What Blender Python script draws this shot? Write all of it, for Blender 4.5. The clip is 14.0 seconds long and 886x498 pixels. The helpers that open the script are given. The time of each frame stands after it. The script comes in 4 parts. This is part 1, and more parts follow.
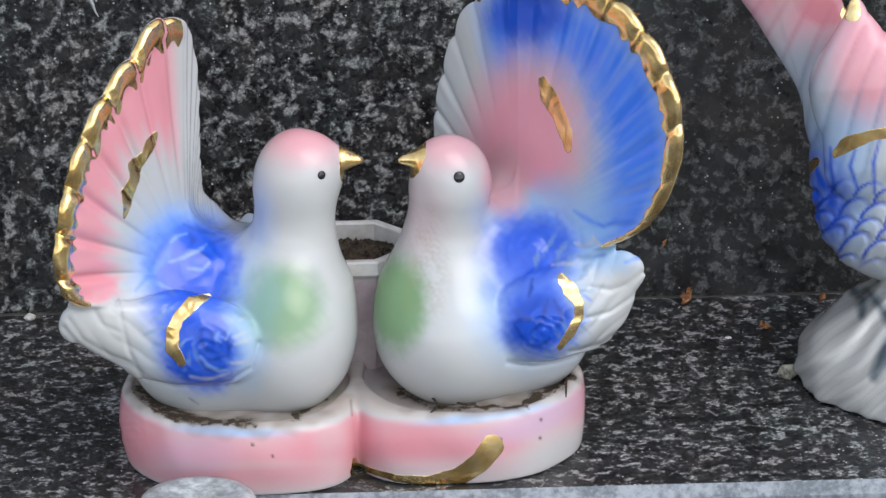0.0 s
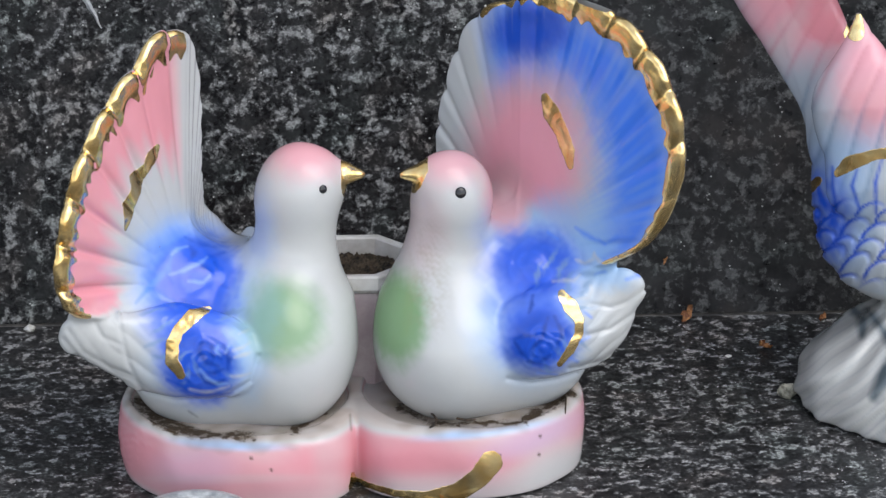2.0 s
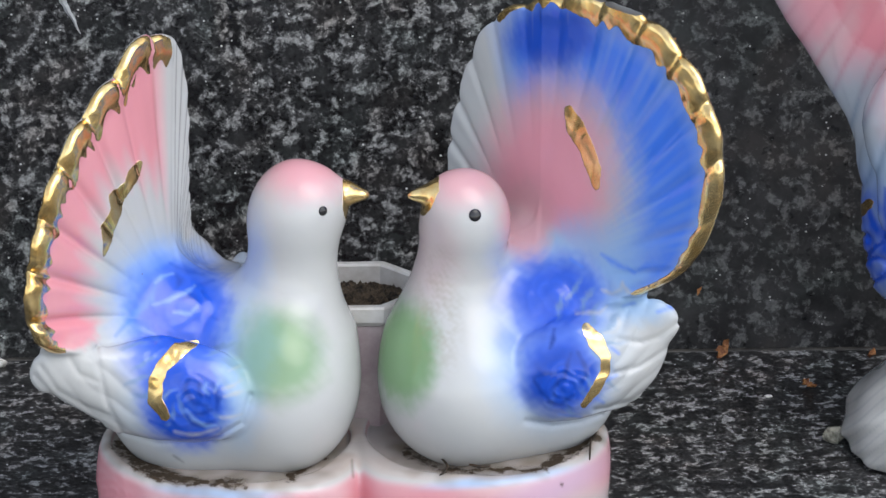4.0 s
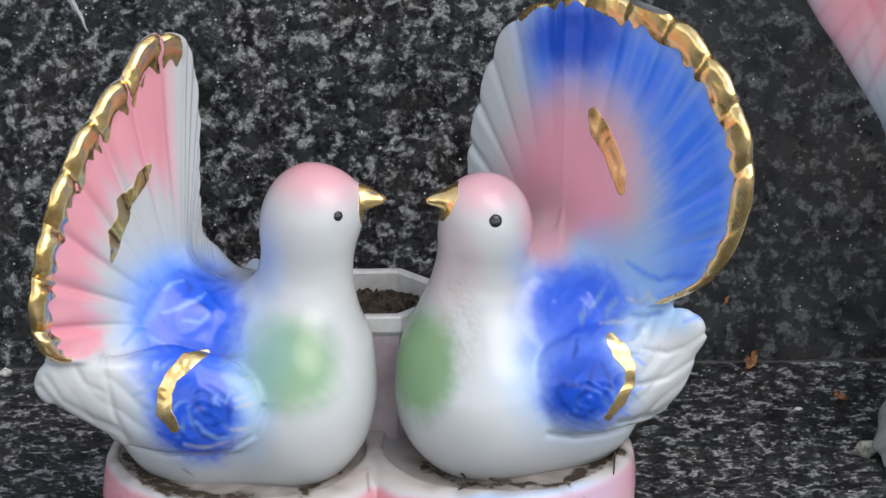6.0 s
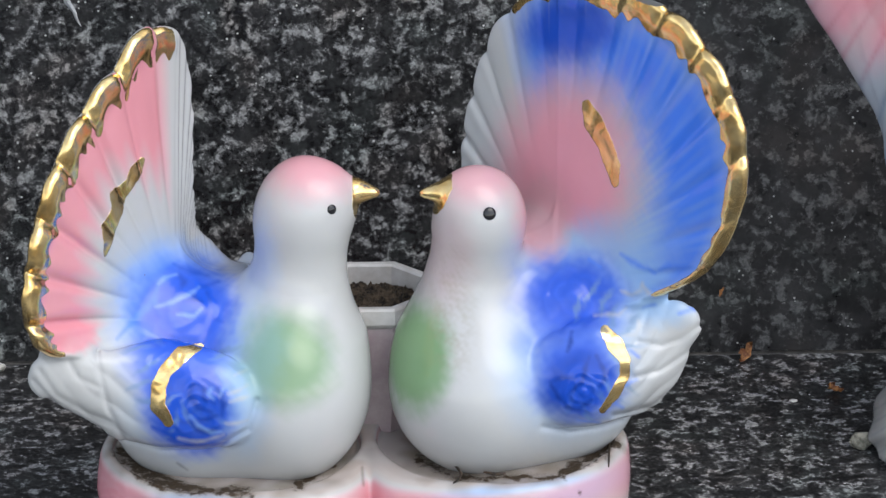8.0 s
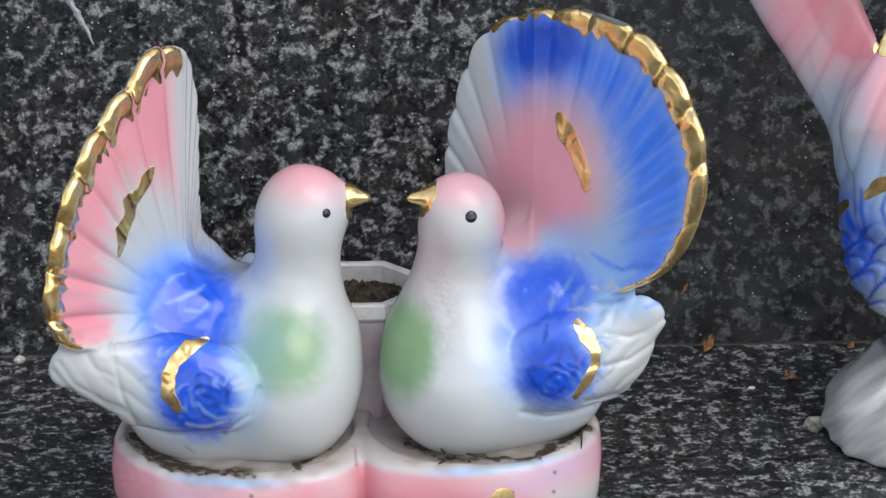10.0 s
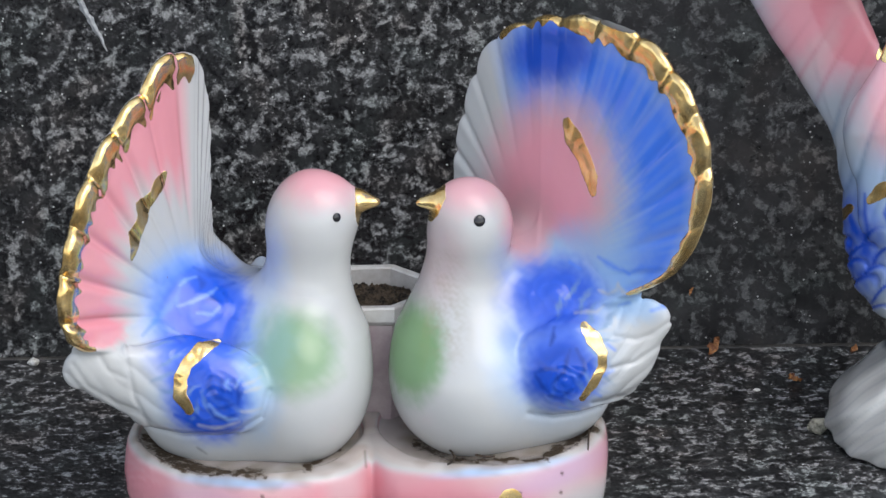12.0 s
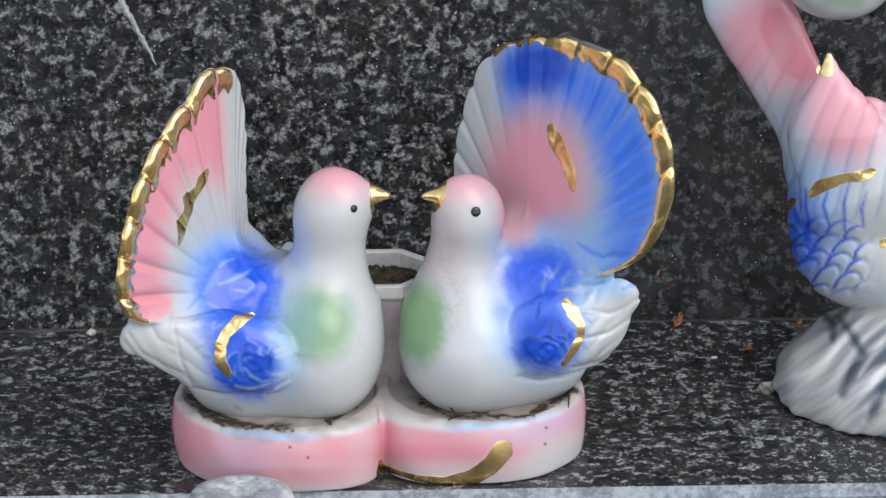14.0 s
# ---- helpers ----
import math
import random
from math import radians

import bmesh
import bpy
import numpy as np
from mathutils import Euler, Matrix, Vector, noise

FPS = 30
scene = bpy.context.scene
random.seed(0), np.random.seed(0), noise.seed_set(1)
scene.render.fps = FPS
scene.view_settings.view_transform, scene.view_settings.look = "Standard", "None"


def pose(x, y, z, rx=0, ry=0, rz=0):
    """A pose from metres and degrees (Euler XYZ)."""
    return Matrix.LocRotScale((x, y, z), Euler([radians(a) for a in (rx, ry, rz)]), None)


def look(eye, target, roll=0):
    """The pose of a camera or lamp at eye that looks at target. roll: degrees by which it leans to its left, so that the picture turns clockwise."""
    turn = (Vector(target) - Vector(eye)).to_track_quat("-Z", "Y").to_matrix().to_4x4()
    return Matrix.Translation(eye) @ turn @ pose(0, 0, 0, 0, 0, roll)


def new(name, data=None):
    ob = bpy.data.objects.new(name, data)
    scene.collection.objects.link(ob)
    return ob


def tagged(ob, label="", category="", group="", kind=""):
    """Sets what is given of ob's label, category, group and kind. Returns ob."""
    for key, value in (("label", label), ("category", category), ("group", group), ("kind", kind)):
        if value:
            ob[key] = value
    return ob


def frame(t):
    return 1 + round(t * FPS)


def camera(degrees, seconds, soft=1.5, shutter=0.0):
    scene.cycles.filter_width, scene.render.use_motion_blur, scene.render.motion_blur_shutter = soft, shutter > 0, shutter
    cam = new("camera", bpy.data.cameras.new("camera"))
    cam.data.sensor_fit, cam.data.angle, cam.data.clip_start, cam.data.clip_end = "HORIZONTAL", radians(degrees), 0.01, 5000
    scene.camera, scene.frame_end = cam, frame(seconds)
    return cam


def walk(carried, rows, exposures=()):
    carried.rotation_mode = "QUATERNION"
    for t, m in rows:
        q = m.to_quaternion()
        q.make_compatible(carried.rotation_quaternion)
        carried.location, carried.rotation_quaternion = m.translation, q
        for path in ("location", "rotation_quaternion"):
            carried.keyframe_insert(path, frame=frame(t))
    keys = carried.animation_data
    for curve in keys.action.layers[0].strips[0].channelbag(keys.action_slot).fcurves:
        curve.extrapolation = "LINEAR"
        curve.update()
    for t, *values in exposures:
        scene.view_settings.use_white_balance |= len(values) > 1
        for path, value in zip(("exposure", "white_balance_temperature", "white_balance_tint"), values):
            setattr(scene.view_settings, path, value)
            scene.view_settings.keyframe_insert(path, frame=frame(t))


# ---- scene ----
# A small porcelain planter with two doves on a granite ledge, seen through a long lens.
cam = camera(7.0, 14.0)
AIM, BACK = Vector((0, -0.105, 0.0705)), Vector((0, -math.cos(radians(22)), math.sin(radians(22))))
# seconds, distance from the aim, yaw, pitch, roll
ROWS = [
    (0, 2.1319, -0.168, -22.238, -1.46),
    (0.5, 2.1320, -0.159, -22.097, -1.41),
    (1, 2.1355, -0.161, -22.089, -1.24),
    (1.5, 2.1348, -0.178, -22.109, -1.07),
    (2, 2.1308, -0.163, -22.116, -0.87),
    (2.5, 2.1328, -0.149, -22.123, -0.86),
    (3, 2.1308, -0.075, -22.123, -0.82),
    (3.2, 2.0823, -0.060, -22.075, -0.79),
    (5.3, 1.8703, -0.096, -21.848, -0.64),
    (5.5, 1.8633, -0.034, -21.866, -0.66),
    (6, 1.8649, 0.083, -21.843, -0.64),
    (6.5, 1.8658, 0.089, -21.788, -0.67),
    (7, 1.8629, 0.084, -21.792, -0.77),
    (7.5, 1.8589, 0.037, -21.861, -0.76),
    (8, 1.8620, 0.032, -21.899, -0.81),
    (10.3, 2.0534, -0.098, -21.911, -0.98),
    (10.5, 2.0624, -0.086, -21.919, -0.90),
    (11, 2.0615, -0.084, -21.838, -0.90),
    (11.5, 2.0594, -0.044, -21.856, -0.89),
    (12, 2.0553, -0.019, -21.878, -0.98),
    (12.5, 2.2218, -0.024, -21.944, -0.94),
    (13, 2.2964, -0.033, -21.959, -0.90),
    (13.5, 2.4051, -0.036, -21.998, -0.90),
    (14, 2.4027, -0.000, -22.000, -0.90),
]
walk(cam, [(t, pose(*(AIM + d * BACK), 90 + pitch, 0, yaw) @ pose(0, 0, 0, 0, 0, roll)) for t, d, yaw, pitch, roll in ROWS],
     exposures=[(0, 1.0)])

# ---- light: a bright, thinly clouded sky, strongest from the upper right ----
SUN_FROM = Vector((0.46, -0.47, 0.755)).normalized()
world = bpy.data.worlds.new("sky")
scene.world = world
world.use_nodes = True
wn, wl = world.node_tree.nodes, world.node_tree.links
sky = wn.new("ShaderNodeTexSky")
sky.sky_type, sky.sun_disc = "NISHITA", False
sky.sun_elevation = math.asin(SUN_FROM.z)
sky.sun_rotation = math.atan2(SUN_FROM.x, SUN_FROM.y)
haze = wn.new("ShaderNodeHueSaturation")
haze.inputs["Saturation"].default_value = 0.42
wl.new(sky.outputs[0], haze.inputs["Color"])
wl.new(haze.outputs[0], wn["Background"].inputs["Color"])
wn["Background"].inputs["Strength"].default_value = 0.15
sun = new("sun", bpy.data.lights.new("sun", "SUN"))
sun.data.energy, sun.data.angle, sun.data.color = 0.50, radians(45), (1.0, 0.96, 0.90)
sun.matrix_world = look(SUN_FROM * 4, (0, 0, 0))


# ---- materials ----
class Nodes:
    """A node material with short calls."""

    def __init__(self, name):
        self.mat = bpy.data.materials.new(name)
        self.mat.use_nodes = True
        self.tree = self.mat.node_tree
        self.shader = self.tree.nodes["Principled BSDF"]

    def node(self, kind, **inputs):
        n = self.tree.nodes.new(kind)
        for key, value in inputs.items():
            self.put(n.inputs[key.replace("_", " ")], value)
        return n

    def put(self, socket, value):
        if isinstance(value, bpy.types.NodeSocket):
            self.tree.links.new(value, socket)
        else:
            socket.default_value = value

    def place(self):
        return self.tree.nodes.new("ShaderNodeTexCoord").outputs["Object"]

    def attr(self, name, out="Fac"):
        n = self.tree.nodes.new("ShaderNodeAttribute")
        n.attribute_name = name
        return n.outputs[out]

    def noise(self, scale, detail=3.0, rough=0.55, where=None, warp=0.0):
        n = self.node("ShaderNodeTexNoise", Scale=scale, Detail=detail, Roughness=rough, Distortion=warp)
        self.put(n.inputs["Vector"], where or self.place())
        return n.outputs["Fac"]

    def cells(self, scale, where=None, out="Distance", feature="F1"):
        n = self.node("ShaderNodeTexVoronoi", Scale=scale)
        n.feature = feature
        self.put(n.inputs["Vector"], where or self.place())
        return n.outputs[out]

    def ramp(self, value, low, high, a=0.0, b=1.0):
        n = self.node("ShaderNodeMapRange")
        n.interpolation_type = "SMOOTHSTEP"
        for i, v in enumerate((value, low, high, a, b)):
            self.put(n.inputs[i], v)
        return n.outputs[0]

    def math(self, op, a, b=0.0):
        n = self.tree.nodes.new("ShaderNodeMath")
        n.operation = op
        self.put(n.inputs[0], a), self.put(n.inputs[1], b)
        return n.outputs[0]

    def mix(self, fac, a, b, blend="MIX"):
        n = self.tree.nodes.new("ShaderNodeMix")
        n.data_type, n.blend_type = "RGBA", blend
        self.put(n.inputs[0], fac)
        for socket, v in ((n.inputs[6], a), (n.inputs[7], b)):
            self.put(socket, v if isinstance(v, bpy.types.NodeSocket) else (*v, 1))
        return n.outputs[2]

    def bump(self, height, strength, distance):
        n = self.node("ShaderNodeBump", Height=height, Strength=strength, Distance=distance)
        self.put(self.shader.inputs["Normal"], n.outputs[0])

    def set(self, **inputs):
        for key, value in inputs.items():
            if isinstance(value, tuple) and len(value) == 3:
                value = (*value, 1)
            self.put(self.shader.inputs[key.replace("_", " ")], value)
        return self.mat


def porcelain():
    """Glazed ware: airbrushed colour, gilding and grime come from the mesh's own layers."""
    n = Nodes("glazed_porcelain")
    grain = n.noise(900, 4, 0.65)
    cloud = n.noise(55, 3)
    paint = n.attr("paint", "Color")
    tone = n.mix(n.ramp(cloud, 0.35, 0.75, 0.0, 0.10), paint, (0.62, 0.60, 0.55), "MULTIPLY")
    # fine brown specks in the glaze
    speck = n.ramp(n.cells(170), 0.035, 0.055, 1.0, 0.0)
    rare = n.ramp(n.noise(60, 1), 0.66, 0.70)
    tone = n.mix(n.math("MULTIPLY", n.math("MULTIPLY", speck, rare), 0.8), tone, (0.10, 0.07, 0.04))
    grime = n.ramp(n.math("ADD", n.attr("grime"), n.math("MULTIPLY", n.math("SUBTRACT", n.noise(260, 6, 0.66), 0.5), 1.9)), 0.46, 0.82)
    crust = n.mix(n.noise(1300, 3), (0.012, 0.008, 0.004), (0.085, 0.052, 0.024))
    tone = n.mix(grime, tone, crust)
    ragged = n.math("MULTIPLY", n.math("SUBTRACT", n.noise(520, 3, 0.6), 0.5), 0.9)
    gilt = n.ramp(n.math("ADD", n.attr("gilt"), ragged), -0.08, 0.08)
    worn = n.ramp(n.noise(170, 3, 0.6), 0.25, 0.70)
    gold = n.mix(worn, (0.84, 0.53, 0.18), (1.0, 0.77, 0.38))
    wave = n.math("ADD", n.math("MULTIPLY", n.math("MULTIPLY", n.noise(125, 2, 0.4, None, 0.5), gilt), 1.3), n.math("MULTIPLY", n.noise(120, 2), 0.22))
    n.bump(n.math("ADD", wave, n.math("MULTIPLY", n.math("MULTIPLY", grime, grain), 0.6)), 0.55, 0.0012)
    rough = n.ramp(grain, 0.3, 0.7, 0.09, 0.15)
    rough = n.math("ADD", n.math("ADD", rough, n.math("MULTIPLY", gilt, 0.10)), n.math("MULTIPLY", grime, 0.6))
    return n.set(Base_Color=n.mix(gilt, tone, gold), Metallic=n.math("MULTIPLY", gilt, n.math("SUBTRACT", 1.0, grime)),
                 Roughness=rough, Specular_IOR_Level=0.5)


def granite(name, light, rough, veil=0.0):
    """Dark speckled memorial granite: black feldspar, grey quartz flecks and fine mica."""
    n = Nodes(name)
    where = n.place()
    blotch = n.noise(215, 5, 0.62, where, 0.35)
    fine = n.noise(640, 4, 0.68, where, 0.3)
    drift = n.noise(34, 3, 0.55, where)
    tint = n.noise(60, 2, 0.5, where)
    axis = n.node("ShaderNodeSeparateXYZ", Vector=where).outputs[0]
    # a blurred pale reflection over the right side, put into the colour
    veiled = n.ramp(n.math("ADD", axis, n.math("MULTIPLY", n.math("SUBTRACT", n.noise(9, 2, 0.5, where), 0.5), 0.12)), 0.0, 0.07, 0.0, veil)
    # ground mass from black to dark grey
    base = n.mix(n.ramp(n.math("ADD", n.math("MULTIPLY", n.noise(120, 4, 0.6, where), 0.6), n.math("MULTIPLY", fine, 0.4)), 0.38, 0.62), (0.0055, 0.0055, 0.006), (0.031, 0.031, 0.032))
    base = n.mix(veiled, base, n.mix(n.ramp(n.noise(90, 4, 0.6, where), 0.36, 0.66), (0.022, 0.021, 0.022), (0.060, 0.060, 0.061)))
    # grey flecks in two strengths, thinned under the painted reflection veil
    flecks = n.math("ADD", n.math("MULTIPLY", blotch, 0.62), n.math("MULTIPLY", fine, 0.38))
    flecks = n.math("ADD", flecks, n.math("MULTIPLY", n.math("SUBTRACT", drift, 0.5), 0.10))
    keep = n.math("SUBTRACT", 1.0, veiled)
    dim = n.math("MULTIPLY", n.ramp(flecks, 0.475, 0.545), keep)
    strong = n.math("MULTIPLY", n.ramp(flecks, 0.53, 0.585), keep)
    grey = n.mix(n.ramp(n.noise(900, 3, 0.6, where), 0.35, 0.65), (light * 0.42, light * 0.42, light * 0.42), (light * 0.98, light * 0.99, light * 0.98))
    col = n.mix(n.math("MULTIPLY", dim, 0.75), base, (light * 0.22, light * 0.22, light * 0.225))
    col = n.mix(strong, col, grey)
    col = n.mix(n.ramp(n.noise(260, 2, 0.5, where), 0.62, 0.68, 0.0, 0.8), col, (0.006, 0.006, 0.007))
    col = n.mix(n.ramp(tint, 0.42, 0.66, 0.0, 0.8), col, n.mix(n.ramp(n.noise(25, 1, 0.5, where), 0.45, 0.55), (1.0, 0.90, 0.84), (0.92, 1.0, 0.97)), "MULTIPLY")
    mica = n.math("MULTIPLY", n.ramp(n.cells(480, where), 0.11, 0.17, 1.0, 0.0), n.ramp(n.noise(150, 1, 0.5, where), 0.57, 0.63))
    col = n.mix(mica, col, (0.60, 0.60, 0.58))
    n.bump(n.math("ADD", fine, n.math("MULTIPLY", blotch, 0.5)), 0.12, 0.0006)
    return n.set(Base_Color=col, Roughness=n.ramp(blotch, 0.3, 0.7, rough, rough + 0.12), Specular_IOR_Level=0.4)


def plain(name, a, b, scale, rough, bump=0.3, depth=0.001):
    n = Nodes(name)
    grain, cloud = n.noise(scale, 5, 0.65), n.noise(scale * 0.17, 3)
    col = n.mix(n.ramp(n.math("ADD", n.math("MULTIPLY", grain, 0.6), n.math("MULTIPLY", cloud, 0.4)), 0.38, 0.62), a, b)
    n.bump(grain, bump, depth)
    return n.set(Base_Color=col, Roughness=rough)


GLAZE = porcelain()
WALL_STONE = granite("polished_granite", 0.37, 0.20, 0.60)
LEDGE_STONE = granite("weathered_granite", 0.42, 0.34)
ARRIS = plain("sawn_granite_edge", (0.12, 0.14, 0.16), (0.30, 0.33, 0.36), 420, 0.6)
SOIL = plain("dry_soil", (0.007, 0.005, 0.003), (0.15, 0.11, 0.07), 620, 0.9, 1.0, 0.003)
RUST = plain("dried_petal", (0.14, 0.042, 0.012), (0.48, 0.22, 0.07), 700, 0.6)
FIBRE = plain("dry_fibre", (0.012, 0.008, 0.005), (0.06, 0.035, 0.018), 900, 0.7)
CHALK = plain("pale_pebble", (0.35, 0.34, 0.30), (0.72, 0.71, 0.68), 600, 0.7)
GRAVEL = plain("grey_stone", (0.10, 0.10, 0.08), (0.36, 0.35, 0.29), 420, 0.8)
LID_STONE = plain("mottled_grey_stone", (0.20, 0.215, 0.22), (0.52, 0.54, 0.54), 260, 0.35)
LIME = plain("lime_deposit", (0.22, 0.23, 0.24), (0.42, 0.43, 0.44), 900, 0.7)
EARTH = plain("gravel_ground", (0.12, 0.115, 0.105), (0.26, 0.25, 0.23), 90, 0.9, 0.8, 0.01)


# ---- building helpers ----
def mesh_object(name, verts, faces, material, parent=None, label="", smooth=True):
    me = bpy.data.meshes.new(name)
    me.from_pydata([tuple(v) for v in verts], [], [tuple(f) for f in faces])
    me.materials.append(material)
    me.polygons.foreach_set("use_smooth", [smooth] * len(me.polygons))
    me.update()
    ob = new(name, me)
    ob.parent = parent
    return tagged(ob, label) if label else ob


def part(name, bm, material, parent=None, label="", smooth=False):
    me = bpy.data.meshes.new(name)
    bm.normal_update()
    bm.to_mesh(me)
    bm.free()
    me.materials.append(material)
    me.polygons.foreach_set("use_smooth", [smooth] * len(me.polygons))
    ob = new(name, me)
    ob.parent = parent
    return tagged(ob, label) if label else ob


def slab(x0, x1, y0, y1, z0, z1, bevel=0.0, segments=2):
    bm = bmesh.new()
    bmesh.ops.create_cube(bm, size=1, matrix=Matrix.LocRotScale(((x0 + x1) / 2, (y0 + y1) / 2, (z0 + z1) / 2), None, (x1 - x0, y1 - y0, z1 - z0)))
    if bevel:
        bmesh.ops.bevel(bm, geom=bm.edges[:], offset=bevel, segments=segments, affect="EDGES")
    return bm


def smin(a, b, k):
    h = np.maximum(k - np.abs(a - b), 0) / k
    return np.minimum(a, b) - h * h * k * 0.25


def smax(a, b, k):
    return -smin(-a, -b, k)


def turned(p, centre, yaw=0.0, pitch=0.0, roll=0.0):
    """Points p in the frame of something that stands at centre and is turned by these degrees."""
    r = np.array(Euler((radians(roll), radians(pitch), radians(yaw))).to_matrix(), dtype=np.float32)
    return (p - np.array(centre, dtype=np.float32)) @ r


def egg(p, centre, size, yaw=0.0, pitch=0.0, roll=0.0):
    q = turned(p, centre, yaw, pitch, roll)
    s = np.array(size, dtype=np.float32)
    k0 = np.sqrt(((q / s) ** 2).sum(-1))
    k1 = np.sqrt(((q / (s * s)) ** 2).sum(-1)) + 1e-6
    return k0 * (k0 - 1) / k1


def limb(p, a, b, ra, rb, flat=None, squash=1.0):
    """A tapered round limb from a to b; flat is a direction in which it is pressed thin."""
    a, b = np.array(a, dtype=np.float32), np.array(b, dtype=np.float32)
    q, ba = p - a, b - a
    h = np.clip(q @ ba / (ba @ ba), 0, 1)
    rest = q - h[..., None] * ba
    if flat is not None:
        n = np.array(Vector(flat).normalized(), dtype=np.float32)
        rest = rest + (rest @ n)[..., None] * n * (squash - 1)
    return np.sqrt((rest ** 2).sum(-1)) - (ra + (rb - ra) * h)


def drum(p, centre, radius, z0, z1, edge):
    d = np.hypot(p[..., 0] - centre[0], p[..., 1] - centre[1]) - radius + edge
    e = np.abs(p[..., 2] - (z0 + z1) / 2) - (z1 - z0) / 2 + edge
    return np.minimum(np.maximum(d, e), 0) + np.hypot(np.maximum(d, 0), np.maximum(e, 0)) - edge


def skin(field, low, high, step):
    """A mesh of quads on the zero surface of a field (surface nets)."""
    axes = [np.arange(a, b + step, step, dtype=np.float32) for a, b in zip(low, high)]
    grid = np.stack(np.meshgrid(*axes, indexing="ij"), -1)
    f = np.empty(grid.shape[:3], dtype=np.float32)
    for i in range(0, grid.shape[0], 24):
        f[i:i + 24] = field(grid[i:i + 24])
    inside = f < 0
    n = [s - 1 for s in f.shape]
    corner = {}
    for c in np.ndindex(2, 2, 2):
        corner[c] = (slice(c[0], c[0] + n[0]), slice(c[1], c[1] + n[1]), slice(c[2], c[2] + n[2]))
    count = sum(inside[s].astype(np.int8) for s in corner.values())
    active = (count > 0) & (count < 8)
    cell = np.argwhere(active)
    index = np.full(active.shape, -1, dtype=np.int64)
    index[active] = np.arange(len(cell))
    total, hits = np.zeros((len(cell), 3)), np.zeros(len(cell))
    for c in np.ndindex(2, 2, 2):
        for axis in range(3):
            if c[axis]:
                continue
            d = list(c)
            d[axis] = 1
            fa, fb = f[tuple((cell + c).T)], f[tuple((cell + d).T)]
            cross = (fa < 0) != (fb < 0)
            t = np.where(cross, fa / np.where(cross, fa - fb, 1), 0)
            place = np.tile(np.array(c, dtype=float), (len(cell), 1))
            place[:, axis] += t
            total += place * cross[:, None]
            hits += cross
    verts = np.array(low) + (cell + total / hits[:, None]) * step
    quads = []
    for axis in range(3):
        u, v = (axis + 1) % 3, (axis + 2) % 3
        a = [slice(1, -1)] * 3
        a[axis] = slice(0, -1)
        b = list(a)
        b[axis] = slice(1, None)
        change = inside[tuple(a)] != inside[tuple(b)]
        at = np.argwhere(change)
        offset = np.array([1, 1, 1])
        offset[axis] = 0
        at = at + offset
        du, dv = np.eye(3, dtype=int)[u], np.eye(3, dtype=int)[v]
        loop = [index[tuple((at + s).T)] for s in (-du - dv, -dv, 0 * du, -du)]
        q = np.stack(loop, 1)
        flip = ~inside[tuple(at.T)]
        q[flip] = q[flip][:, ::-1]
        quads.append(q)
    return verts, np.concatenate(quads)


def normals(verts, quads):
    e = np.cross(verts[quads[:, 2]] - verts[quads[:, 0]], verts[quads[:, 3]] - verts[quads[:, 1]])
    n = np.zeros_like(verts)
    for i in range(4):
        np.add.at(n, quads[:, i], e)
    return n / (np.linalg.norm(n, axis=1, keepdims=True) + 1e-12)


# The decorator sprayed the ware from the front and a little above: (across, up) in millimetres.
def front(v):
    return np.stack([v[:, 0], v[:, 2] * 0.927 + v[:, 1] * 0.375], 1) * 1000


def spray(s, centre, rx, ry=None, soft=0.6, turn=0.0):
    """How thick the colour lies: 1 inside an oval, fading out over soft of its radius."""
    q = s - np.array(centre)
    c, w = math.cos(radians(turn)), math.sin(radians(turn))
    q = np.stack([q[:, 0] * c + q[:, 1] * w, q[:, 1] * c - q[:, 0] * w], 1)
    d = np.hypot(q[:, 0] / rx, q[:, 1] / (ry or rx))
    t = np.clip((1 + soft * 0.5 - d) / soft, 0, 1)
    return t * t * (3 - 2 * t)


def stroke(s, points, widths):
    """Signed millimetres inside a brush stroke along the points."""
    best = np.full(len(s), -50.0)
    for (a, wa), (b, wb) in zip(zip(points, widths), list(zip(points, widths))[1:]):
        a, b = np.array(a), np.array(b)
        h = np.clip(((s - a) @ (b - a)) / ((b - a) @ (b - a)), 0, 1)
        d = wa + (wb - wa) * h - np.linalg.norm(s - a - h[:, None] * (b - a), axis=1)
        best = np.maximum(best, d)
    return best


def wobble(v, scale, seed=0.0):
    """Cheap smooth noise, about -1 to 1, from a few crossed waves."""
    p = v * scale + seed
    x, y, z = p[..., 0], p[..., 1], p[..., 2]
    return (np.sin(1.7 * x + 1.3 * np.sin(2.1 * y + 0.7) + z) + np.sin(1.9 * y + 1.2 * np.sin(1.6 * z + x)) + np.sin(2.3 * z + 1.4 * np.sin(1.8 * x - y))) / 3


WHITE, PINK, BLUE = np.array((0.50, 0.508, 0.508)), np.array((0.74, 0.28, 0.33)), np.array((0.010, 0.090, 0.68))
PALE, GREEN, SKYBLUE, AZURE = np.array((0.56, 0.58, 0.59)), np.array((0.165, 0.31, 0.14)), np.array((0.28, 0.48, 0.78)), np.array((0.045, 0.195, 0.86))


